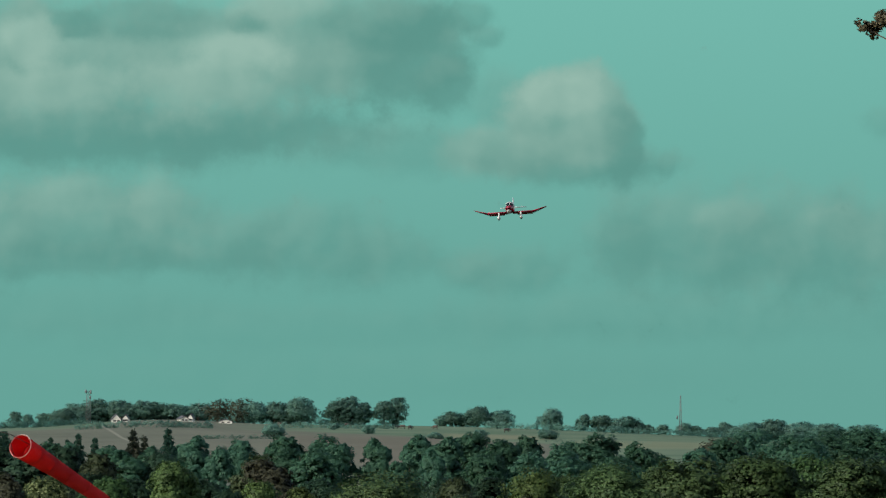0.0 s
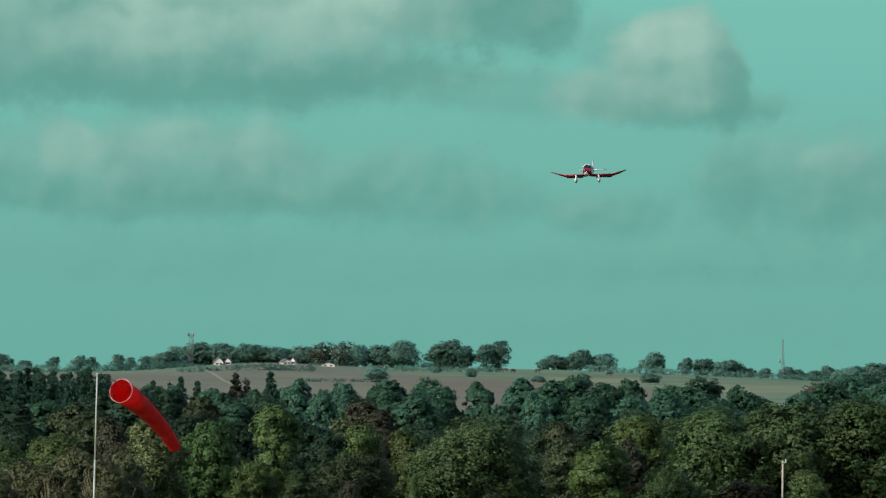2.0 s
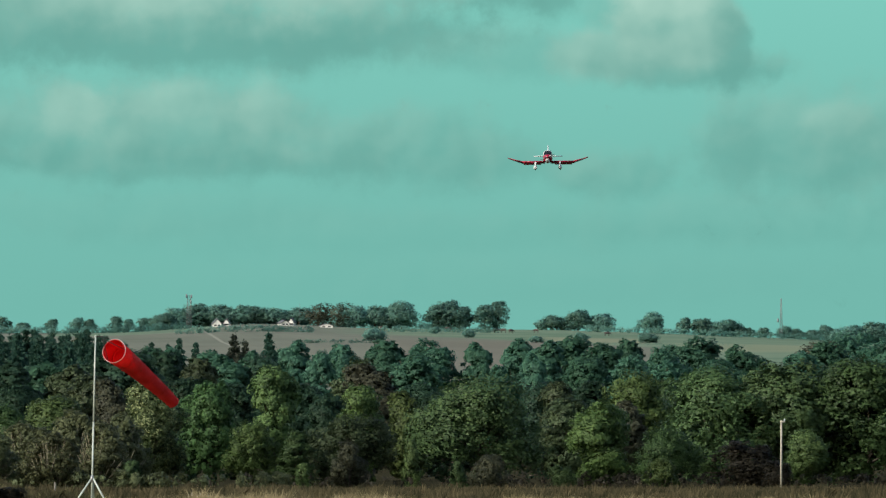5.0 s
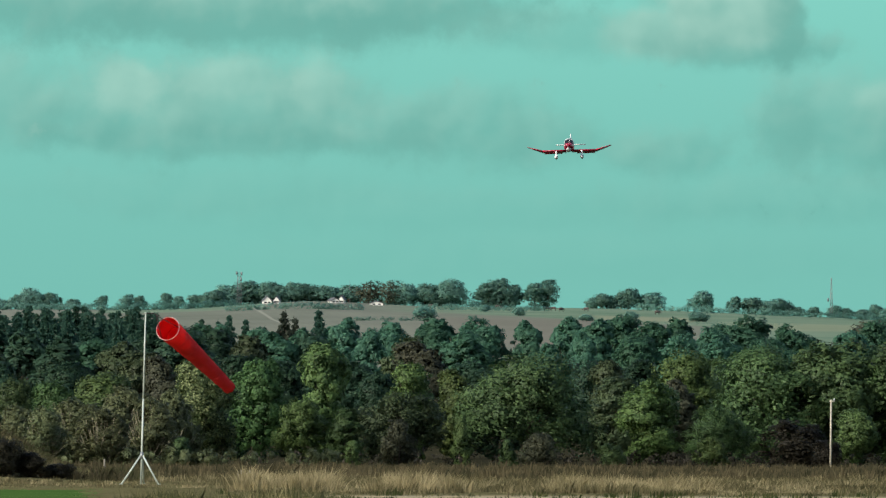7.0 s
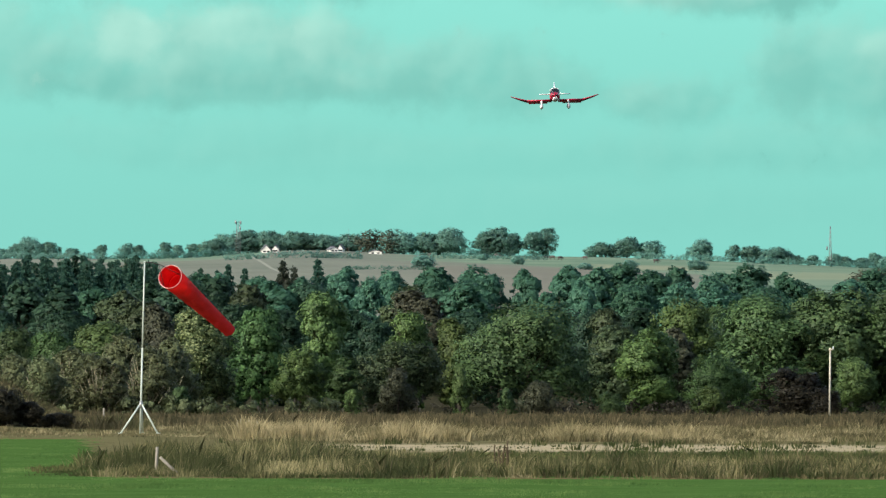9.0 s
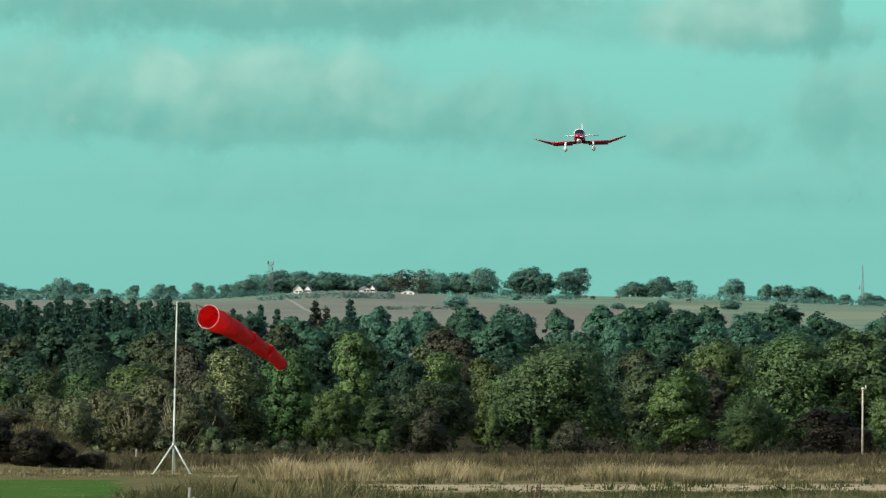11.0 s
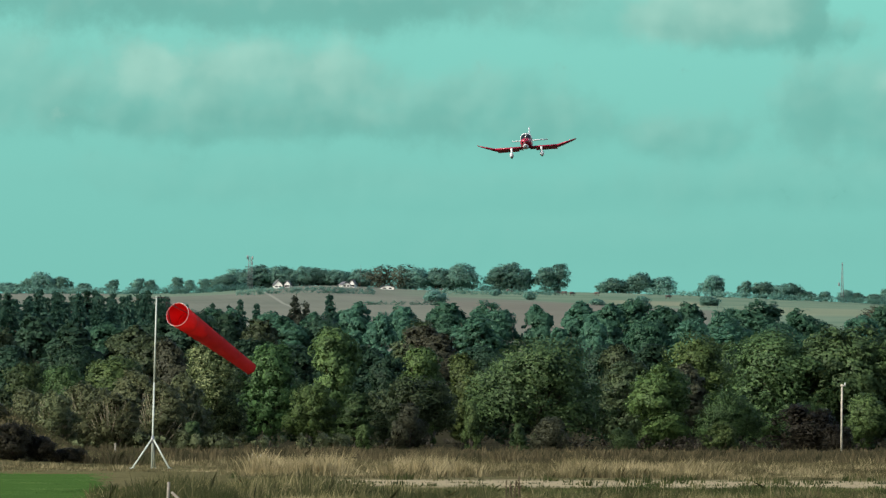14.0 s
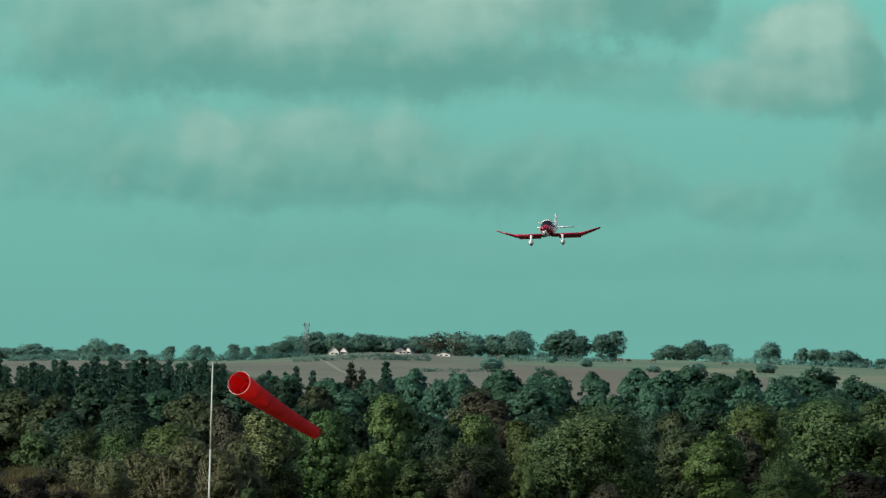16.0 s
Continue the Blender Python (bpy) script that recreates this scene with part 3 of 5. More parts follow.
FRONT_TREES_EAST = [
    (1.0, 640, 5.9, 3.4, 'yellow'),
    (5.0, 590, 6.4, 7.2, 'olive'),
    (10.3, 620, 5.3, 3.3, 'umber'),
    (11.5, 570, 4.8, 4.1, 'yellow'),
    (15.9, 590, 3.4, 3.6, 'green'),
    (20.8, 640, 7.4, 7.5, 'olive'),
    (25.4, 640, 7.7, 6.6, 'olive'),
    (23.4, 578, 3.3, 2.9, 'light'),
    (30.0, 640, 7.9, 6.8, 'green'),
    (34.7, 640, 7.7, 6.8, 'olive'),
    (39.0, 640, 7.7, 6.4, 'green'),
]
SECOND_TREES = [
    (-32.0, 720, 6.8, 4.4, 'dark'),
    (-27.5, 740, 6.8, 4.9, 'dark'),
    (-22.2, 730, 7.6, 4.5, 'umber'),
    (-14.7, 720, 7.3, 4.0, 'dark'),
    (-11.6, 740, 7.0, 4.5, 'dark'),
    (-8.1, 690, 7.9, 3.8, 'light'),
    (-6.5, 720, 6.9, 4.4, 'dark'),
    (-4.6, 700, 6.1, 3.5, 'dark'),
    (-1.5, 720, 8.3, 5.4, 'rust'),
    (-1.9, 660, 6.4, 3.1, 'yellow'),
    (1.8, 730, 6.9, 4.5, 'dark'),
]
SECOND_TREES_EAST = [
    (3.4, 700, 6.2, 4.7, 'dark'),
    (10.3, 700, 6.8, 5.1, 'dark'),
    (13.0, 700, 7.0, 4.3, 'dark'),
    (11.3, 690, 6.9, 3.1, 'umber'),
    (15.7, 660, 7.2, 5.5, 'yellow'),
    (14.7, 625, 5.2, 2.7, 'rust'),
    (20.0, 700, 6.8, 4.7, 'dark'),
    (26.6, 720, 7.9, 6.0, 'dark'),
    (19.4, 720, 7.2, 3.6, 'green'),
    (31.4, 720, 8.2, 6.0, 'dark'),
    (36.6, 720, 8.6, 6.0, 'green'),
    (41.4, 720, 8.6, 6.4, 'dark'),
    (45.8, 720, 8.6, 6.0, 'dark'),
]
BUSHES = [
    (-2.5, 560, 2.6, 2.8, 'rust'),
    (5.2, 555, 1.8, 2.5, 'rust'),
    (19.0, 552, 2.4, 4.5, 'maroon'),
    (20.6, 548, 1.4, 2.4, 'maroon'),
    (3.5, 558, 1.6, 1.2, 'olive'),
    (-21.9, 556, 3.1, 3.8, 'dead'),
    (-20.5, 564, 3.6, 4.5, 'dead'),
    (-18.5, 552, 3.1, 3.9, 'dead'),
    (-17.7, 562, 4.4, 4.7, 'dead'),
    (-16.0, 556, 3.7, 4.2, 'dead'),
    (-15.1, 564, 4.1, 4.1, 'dead'),
    (-14.2, 553, 1.6, 1.8, 'olive'),
    (-23.6, 560, 3.3, 4.2, 'dead'),
    (-25.2, 562, 3.6, 2.5, 'umber'),
    (-5.0, 555, 1.5, 1.2, 'light'),
    (0.9, 560, 3.0, 1.6, 'light'),
    (9.1, 555, 1.2, 1.9, 'olive'),
    (14.7, 556, 1.7, 2.2, 'light'),
]
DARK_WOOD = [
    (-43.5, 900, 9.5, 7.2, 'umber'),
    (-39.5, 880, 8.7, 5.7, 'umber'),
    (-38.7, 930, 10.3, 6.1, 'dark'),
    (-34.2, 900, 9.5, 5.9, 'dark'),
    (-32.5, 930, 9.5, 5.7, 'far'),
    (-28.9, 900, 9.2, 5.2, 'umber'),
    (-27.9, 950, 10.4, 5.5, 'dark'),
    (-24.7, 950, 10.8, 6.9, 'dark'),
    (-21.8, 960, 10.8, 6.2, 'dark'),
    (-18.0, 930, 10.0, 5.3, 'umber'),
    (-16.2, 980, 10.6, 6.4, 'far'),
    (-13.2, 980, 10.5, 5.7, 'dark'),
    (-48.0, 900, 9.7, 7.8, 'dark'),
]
MIDDLE_TREES = [
    (-38.1, 1240, 12.2, 5.8, 'umber'),
    (-33.9, 1250, 11.5, 7.0, 'far'),
    (-28.9, 1200, 11.2, 5.9, 'far'),
    (-27.4, 1240, 11.0, 5.1, 'far'),
    (-22.5, 1200, 10.6, 5.9, 'far'),
    (-17.2, 1200, 10.7, 5.0, 'far'),
    (-12.2, 1240, 11.9, 5.8, 'far'),
    (-9.0, 1220, 10.6, 4.2, 'far'),
    (-6.7, 1260, 11.4, 6.0, 'far'),
    (-1.3, 1250, 11.9, 7.6, 'far'),
    (4.4, 1250, 11.9, 7.9, 'far'),
    (2.1, 1150, 10.5, 6.4, 'far'),
    (-3.7, 1150, 10.0, 7.2, 'umber'),
]
MIDDLE_TREES_EAST = [
    (10.4, 1250, 11.6, 4.9, 'far'),
    (15.5, 1280, 12.0, 6.2, 'far'),
    (18.6, 1250, 11.8, 6.1, 'far'),
    (21.7, 1280, 12.2, 7.5, 'far'),
    (25.6, 1250, 11.4, 7.0, 'far'),
    (29.4, 1280, 11.9, 5.9, 'far'),
    (32.9, 1250, 11.0, 7.2, 'far'),
    (38.0, 1280, 12.1, 10.2, 'far'),
    (42.7, 1250, 11.0, 8.8, 'far'),
    (51.2, 1280, 10.3, 5.9, 'far'),
    (55.9, 1300, 11.7, 9.5, 'far'),
    (11.7, 1150, 9.2, 4.1, 'far'),
    (15.9, 1150, 10.5, 4.1, 'far'),
    (21.0, 1130, 10.0, 7.1, 'far'),
    (26.6, 1130, 10.2, 7.1, 'far'),
    (30.7, 1120, 9.7, 6.2, 'far'),
    (37.3, 1150, 9.8, 8.0, 'far'),
    (41.4, 1120, 9.2, 6.2, 'far'),
]
# a dense plantation: spires side by side, an uneven top line
PLANTATION = []
spruce = random.Random(5)
for k in range(64):
    x = -68.0 + 33.5 * k / 63 + spruce.uniform(-0.4, 0.4)
    PLANTATION.append((x, 1190 + 70 * spruce.random(), 12.6 + 0.3 * math.sin(k * 0.9) + spruce.uniform(-0.8, 0.6), spruce.uniform(6.0, 8.5), "fir"))
MIDDLE_CONIFERS = [
    (-25.8, 1220, 12.2, 5.7, 'fir'),
    (-23.8, 1220, 11.7, 5.7, 'fir'),
    (-18.9, 1200, 12.7, 7.7, 'redfir'),
    (-17.7, 1205, 11.9, 5.9, 'redfir'),
    (-14.9, 1210, 12.9, 7.4, 'fir'),
    (-29.6, 1240, 11.7, 5.2, 'fir'),
    (-27.8, 1250, 11.5, 4.5, 'fir'),
    (-21.9, 1240, 10.8, 5.2, 'fir'),
]
MIDDLE_TREES_FAR_EAST = [
    (57.2, 1350, 11.5, 12.2, 'rust'),
    (68.2, 1500, 12.4, 15.0, 'far'),
    (69.1, 1400, 12.0, 15.4, 'far'),
    (79.9, 1500, 12.4, 16.5, 'far'),
    (85.7, 1500, 12.7, 16.5, 'far'),
    (91.6, 1500, 12.9, 16.5, 'far'),
]
RIDGE_TREES = [
    (-190.4, 3700, 4.9, 14.2, 'ridge'),
    (-182.2, 3700, 4.4, 11.8, 'ridge'),
    (-173.9, 3700, 5.9, 14.2, 'ridge'),
    (-163.6, 3700, 3.8, 11.8, 'ridge'),
    (-156.4, 3700, 5.2, 9.4, 'ridge'),
    (-150.4, 3700, 7.7, 10.9, 'ridge'),
    (-143.0, 3700, 6.0, 8.1, 'ridge'),
    (-135.8, 3700, 3.7, 7.1, 'ridge'),
    (-124.9, 3700, 5.0, 5.2, 'ridge'),
    (-115.8, 3700, 5.5, 5.7, 'ridge'),
    (-111.1, 3700, 4.9, 5.7, 'ridge'),
    (-101.8, 3700, 5.8, 6.1, 'ridge'),
    (-96.6, 3700, 4.6, 5.2, 'ridge'),
    (-90.5, 3700, 4.8, 6.1, 'ridge'),
]
RIDGE_WOOD = [
    (-84.3, 3700, 6.0, 11.9, 'ridge'),
    (-78.5, 3720, 7.6, 13.8, 'ridge'),
    (-71.3, 3720, 8.6, 15.0, 'ridge'),
    (-64.0, 3720, 7.7, 15.0, 'ridge'),
    (-56.8, 3720, 7.1, 15.0, 'ridge'),
    (-49.5, 3720, 6.5, 15.0, 'ridge'),
    (-42.3, 3720, 5.9, 13.8, 'ridge'),
    (-35.0, 3720, 6.4, 13.2, 'ridge'),
    (-27.6, 3700, 8.2, 11.9, 'sparse'),
    (-20.4, 3700, 8.8, 12.5, 'sparse'),
    (-14.2, 3700, 7.8, 11.9, 'ridge'),
    (-7.0, 3700, 8.1, 12.5, 'ridge'),
    (2.9, 3700, 9.8, 14.3, 'ridge'),
    (-0.8, 3700, 5.3, 10.7, 'ridge'),
]
RIDGE_EAST = [
    (16.1, 3700, 8.9, 11.8, 'ridge'),
    (20.8, 3700, 10.3, 14.2, 'ridge'),
    (24.9, 3700, 8.2, 8.5, 'ridge'),
    (33.2, 3700, 8.9, 9.9, 'ridge'),
    (37.9, 3700, 10.3, 8.5, 'ridge'),
    (54.0, 3700, 4.1, 6.1, 'ridge'),
    (59.3, 3700, 5.4, 9.4, 'ridge'),
    (67.2, 3700, 7.5, 11.8, 'ridge'),
    (75.4, 3700, 6.4, 10.9, 'ridge'),
    (94.0, 3700, 7.6, 10.4, 'ridge'),
    (105.9, 3700, 6.1, 6.1, 'ridge'),
    (113.5, 3700, 6.0, 10.4, 'ridge'),
    (119.7, 3700, 5.8, 11.8, 'ridge'),
    (125.9, 3700, 4.8, 7.1, 'ridge'),
    (129.4, 3700, 3.3, 4.8, 'ridge'),
]
RIDGE_FAR_EAST = [
    (135.2, 3700, 3.6, 6.1, 'ridge'),
    (142.4, 3700, 4.5, 6.1, 'ridge'),
    (147.5, 3700, 3.7, 7.1, 'ridge'),
    (157.4, 3700, 5.5, 6.6, 'ridge'),
    (161.6, 3600, 6.1, 13.8, 'ridge'),
    (169.6, 3600, 7.5, 13.8, 'ridge'),
    (179.6, 3600, 6.9, 16.1, 'ridge'),
    (186.3, 3500, 7.0, 17.9, 'ridge'),
    (198.0, 3500, 7.0, 17.9, 'ridge'),
    (211.7, 3500, 7.0, 17.9, 'ridge'),
    (152.7, 3700, 3.5, 7.1, 'ridge'),
    (162.0, 3700, 4.3, 9.4, 'ridge'),
]


for rows in (FRONT_TREES, FRONT_TREES_EAST):
    plant(rows, lambda kind: [("near", kind, s) for s in (1, 2, 3)], " at the wood's edge", "tree", "trees of the wood edge")
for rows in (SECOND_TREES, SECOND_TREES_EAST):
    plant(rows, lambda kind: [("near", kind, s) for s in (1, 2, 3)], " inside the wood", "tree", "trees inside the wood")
plant(BUSHES, lambda kind: [("bush", kind, s) for s in (5, 6)], " at the foot of the wood", "bush", "bushes along the wood")
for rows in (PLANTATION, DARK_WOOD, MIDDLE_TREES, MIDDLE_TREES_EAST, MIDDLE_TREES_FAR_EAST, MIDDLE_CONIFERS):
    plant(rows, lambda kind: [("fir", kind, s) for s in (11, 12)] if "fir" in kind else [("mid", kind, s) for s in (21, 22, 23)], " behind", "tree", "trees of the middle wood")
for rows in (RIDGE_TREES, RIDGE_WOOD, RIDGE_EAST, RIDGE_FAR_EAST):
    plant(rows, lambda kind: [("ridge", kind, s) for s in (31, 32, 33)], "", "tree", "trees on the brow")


# ---- grass ----
def blades(name, material, seed, count, region, tall, width, label, lean=0.34, keep=None, humps=()):
    """Loose grass blades over a stretch of ground, as one object."""
    rng = np.random.default_rng(seed)
    x0, x1, y0, y1 = region
    y = y0 + (y1 - y0) * rng.random(count) ** 1.2
    spread = y / y1
    x = (x0 + (x1 - x0) * rng.random(count)) * spread
    if keep is not None:
        ok = keep(x, y)
        x, y = x[ok], y[ok]
    n = len(x)
    # tussocks: a dozen blades fan out from one root, heights change from patch to patch
    root = np.arange(n) // 12 * 12
    ax, ay = x[root] + rng.normal(scale=0.09, size=n), y[root] + rng.normal(scale=0.09, size=n)
    fan_x, fan_y = (ax - x[root]) / 0.18, (ay - y[root]) / 0.18
    x, y = ax, ay
    vigour = rng.random(n)[root]
    clump = 0.60 + 0.30 * np.sin(x * 0.5 + y * 0.21) * np.sin(y * 0.47) + 0.34 * np.sin(x * 1.3 + 3 * np.sin(y * 0.13)) * np.sin(y * 0.31 + 2 * np.sin(x * 0.7))
    h = tall * np.clip(clump, 0.3, 1.3) * (0.45 + 0.8 * vigour) * (0.7 + 0.5 * rng.random(n))
    for hx, hy, rx, ry, gain in humps:
        h *= 1 + gain * np.exp(-((x - hx) / rx) ** 2 - ((y - hy) / ry) ** 2)
    base = np.stack([x, y, height(x, y) - 0.02], 1)
    a = rng.random(n) * math.tau
    side = np.stack([np.cos(a), np.sin(a) * 0.3, np.zeros(n)], 1) * (width * (0.6 + 0.8 * rng.random(n)))[:, None]
    bend = np.stack([0.08 + lean * (fan_x + 0.4 * rng.normal(size=n)), lean * fan_y, np.zeros(n)], 1) * h[:, None]
    top = base + bend + np.stack([np.zeros(n), np.zeros(n), h], 1)
    mid = base + bend * 0.35 + np.stack([np.zeros(n), np.zeros(n), h * 0.6], 1)
    quads = np.stack([base - side, base + side, mid + side * 0.8, top, mid - side * 0.8], 1).reshape(-1, 3)
    ob = mesh_object(name, flat_mesh(name, quads, 5), material)
    return tagged(ob, label, "grass", kind="stuff")


def verge_front(x, y):
    return (x > -0.0342 * y + 0.35 * np.sin(y * 0.7)) & (y > 148.8 + 1.0 * np.sin(x * 0.9) + 0.7 * np.sin(x * 2.9))


VERGE_HUMPS = [(-4.3, 157, 0.9, 8, 0.7), (-3.2, 158, 0.7, 7, 0.45), (0.9, 154, 0.4, 5, 0.3), (3.1, 156, 0.7, 5, 0.25)]
blades("tall_grass", VERGE_BLADES, 3, 46000, (-10, 14.5, 148, 168), 0.29, 0.007, "tall dry straw-coloured verge grass", lean=0.62, keep=verge_front, humps=VERGE_HUMPS)
blades("weeds", WEED_BLADES, 4, 56000, (-10, 14.5, 148, 182), 0.22, 0.010, "green weeds among the dry verge grass", lean=0.85, keep=verge_front, humps=VERGE_HUMPS)
blades("tall_grass", BLADES, 13, 7000, (-10, 14.5, 149, 170), 0.34, 0.007, "thin pale seed stems over the verge", keep=verge_front)
blades("tall_grass", BLADES, 5, 72000, (-17, 22, 212, 268), 0.19, 0.010, "tall dry straw-coloured grass behind the strip", lean=0.6, keep=lambda x, y: (y > 213 + 3 * np.sin(x * 0.8) + 2 * np.sin(x * 2.3)) & ((x > -8.8) | (y < 244) | (y > 276)) & ((x > -5.4) | (y > 238)) & ((x > -5.0) | (y > 246) | (x < -9.2)), humps=[(-3.5, 224, 0.8, 5, 1.5), (-5.0, 230, 0.7, 6, 0.9), (-0.6, 222, 1.0, 4, 0.8), (2.0, 224, 0.7, 5, 0.5), (4.0, 222, 1.2, 4, 0.7), (7.2, 224, 1.0, 5, 0.5)])
blades("weeds", WEED_BLADES, 12, 9000, (-5, 17, 176, 212), 0.16, 0.012, "sparse green growth at the edge of the mown strip")
blades("brown_grass", BROWN_BLADES, 6, 64000, (-28, 38, 262, 500), 0.36, 0.018, "brown rough grass before the wood")
blades("lawn_grass", GREEN_BLADES, 7, 90000, (-9, 11, 122, 150), 0.055, 0.006, "short bright green airfield grass", keep=lambda x, y: ~verge_front(x, y))
blades("lawn_grass", GREEN_BLADES, 17, 40000, (-14, -7, 150, 222), 0.05, 0.008, "short green grass beside the verge", keep=lambda x, y: x < -0.0342 * y)
blades("tall_grass", BLADES, 10, 5000, (-17, -4.5, 228, 250), 0.13, 0.012, "short pale grass round the windsock's feet")
blades("tall_grass", VERGE_BLADES, 11, 9000, (-6.0, -0.5, 152, 178), 0.42, 0.008, "tussocks of tall pale grass beside the old post", keep=lambda x, y: x > -0.031 * y)
blades("tall_grass", VERGE_BLADES, 8, 20000, (-17, -8, 252, 274), 0.30, 0.014, "dry straw grass over the bank", lean=0.6)
blades("brown_grass", BROWN_BLADES, 28, 16000, (-17, -8.4, 250, 272), 0.36, 0.014, "brown dead growth over the bank", lean=0.6)
blades("tall_grass", HUMMOCK_BLADES, 20, 9000, (-4.5, -2.5, 219, 229), 0.66, 0.010, "bright hummock of dry pale grass", lean=0.5)
blades("tall_grass", HUMMOCK_BLADES, 21, 7000, (-1.6, 0.6, 217, 226), 0.38, 0.012, "low hummock of dry pale grass", lean=0.5)
blades("tall_grass", HUMMOCK_BLADES, 22, 9000, (2.4, 6.0, 216, 226), 0.32, 0.012, "low hummock of dry pale grass", lean=0.5)
blades("weeds", WEED_SUNLIT, 18, 16000, (-3, 14.5, 170, 188), 0.15, 0.010, "green growth coloured as sunlit along the verge's back")
blades("tall_grass", BLADES, 19, 16000, (-10, 14.5, 148, 151.5), 0.09, 0.010, "matted pale dead grass at the verge's foot", lean=1.1, keep=verge_front)
blades("weeds", WEED_BLADES, 9, 3000, (-6.4, -4.9, 150, 160), 0.10, 0.012, "low weeds at the verge's end")


# ---- windsock: rows of seconds, mouth place from the pole's foot, then rise and turn of each cloth section ----
SOCK_BASE = (-7.151, 240.0, 0.0)
SWING_A = [
    (0, 0.702, 0.000, 3.704, -17.6, -29.0, -22.8, -40.1, -26.9, -51.0, -29.7, -60.9, -31.1, -67.8),
    (0.5, 0.808, 0.000, 3.705, -17.0, -19.4, -22.1, -26.2, -26.1, -32.1, -28.8, -36.6, -30.1, -39.1),
    (1, 0.656, 0.000, 3.687, -17.5, -23.1, -22.7, -31.4, -26.7, -38.9, -29.5, -44.9, -30.9, -48.3),
    (1.5, 0.628, 0.000, 3.674, -16.0, -23.5, -20.7, -31.8, -24.4, -39.1, -26.9, -44.9, -28.1, -48.1),
    (2, 0.656, 0.000, 3.661, -14.4, -21.2, -20.4, -26.7, -26.5, -30.1, -32.6, -31.3, -38.1, -30.4),
    (2.5, 0.608, 0.000, 3.683, -14.0, -20.1, -19.3, -25.8, -24.3, -29.8, -28.9, -32.1, -32.7, -32.5),
]
SWING_B = [
    (3, 0.504, 0.000, 3.716, -14.8, -21.0, -19.6, -27.8, -23.8, -33.4, -27.1, -37.4, -29.4, -39.2),
    (3.2, 0.518, 0.000, 3.709, -15.8, -20.5, -20.7, -27.4, -24.7, -33.3, -27.7, -37.6, -29.5, -39.8),
    (5.3, 0.539, 0.000, 3.696, -15.4, -19.4, -20.4, -25.6, -24.7, -30.5, -28.1, -34.0, -30.4, -35.5),
    (5.5, 0.579, 0.000, 3.693, -15.9, -15.9, -20.8, -21.0, -24.8, -25.1, -27.8, -28.0, -29.5, -29.3),
    (6, 0.642, 0.000, 3.698, -15.7, -15.9, -21.3, -20.0, -26.5, -22.5, -31.0, -23.3, -34.6, -22.3),
    (6.5, 0.649, 0.000, 3.687, -17.9, -18.5, -23.7, -24.6, -28.6, -29.6, -32.4, -33.2, -35.0, -34.7),
]
SWING_C = [
    (7, 0.620, 0.000, 3.682, -19.0, -20.5, -24.8, -28.0, -29.3, -34.8, -32.4, -40.2, -34.0, -43.3),
    (7.5, 0.649, 0.000, 3.697, -13.8, -16.1, -18.7, -20.5, -23.2, -23.4, -27.1, -24.7, -30.1, -24.5),
    (8, 0.698, 0.000, 3.729, -9.9, -18.6, -14.9, -22.3, -20.5, -23.6, -26.5, -22.8, -32.4, -20.0),
    (8.5, 0.672, 0.000, 3.701, -14.2, -22.9, -19.2, -30.3, -23.6, -36.3, -27.4, -40.6, -30.3, -42.6),
    (9, 0.697, 0.000, 3.707, -17.2, -19.3, -22.3, -26.0, -26.3, -31.9, -29.1, -36.4, -30.4, -38.9),
    (9.5, 0.800, 0.000, 3.769, -12.4, -20.8, -17.8, -26.1, -23.5, -29.2, -29.2, -30.3, -34.6, -29.4),
]
SWING_D = [
    (9.7, 0.849, 0.000, 3.755, -9.9, -22.9, -15.4, -28.0, -22.0, -30.4, -29.4, -30.4, -37.1, -28.4),
    (11.8, 0.779, 0.000, 3.680, -16.0, -28.0, -21.3, -38.1, -25.8, -47.4, -29.5, -55.3, -32.0, -60.1),
    (12, 0.691, 0.000, 3.638, -16.3, -29.0, -21.6, -39.6, -26.2, -49.6, -30.0, -58.4, -32.5, -64.2),
    (12.5, 0.563, 0.000, 3.625, -20.6, -20.2, -24.7, -29.0, -26.2, -37.8, -25.2, -45.5, -22.4, -51.3),
    (13, 0.555, 0.000, 3.618, -21.4, -15.2, -27.4, -21.5, -31.6, -27.7, -33.9, -33.3, -34.2, -37.2),
    (13.5, 0.580, 0.000, 3.626, -20.3, -19.3, -26.0, -26.9, -30.1, -34.1, -32.5, -40.2, -33.1, -44.0),
]
SWING_E = [
    (14, 0.590, 0.000, 3.639, -17.3, -24.6, -22.5, -33.6, -26.5, -41.8, -29.3, -48.4, -30.7, -52.4),
    (14.5, 0.677, 0.000, 3.653, -15.3, -26.6, -19.8, -36.1, -23.2, -44.8, -25.6, -51.8, -26.8, -56.0),
    (15, 0.755, 0.000, 3.662, -12.7, -29.0, -17.3, -39.0, -21.4, -47.9, -25.1, -55.1, -28.0, -59.5),
    (15.5, 0.733, 0.000, 3.625, -13.2, -26.3, -17.1, -35.5, -20.1, -43.6, -22.1, -49.9, -23.1, -53.5),
    (16, 0.717, 0.000, 3.602, -17.6, -24.9, -22.1, -34.5, -24.9, -43.5, -26.0, -51.0, -25.6, -55.7),
]
SOCK_SWING = SWING_A + SWING_B + SWING_C + SWING_D + SWING_E


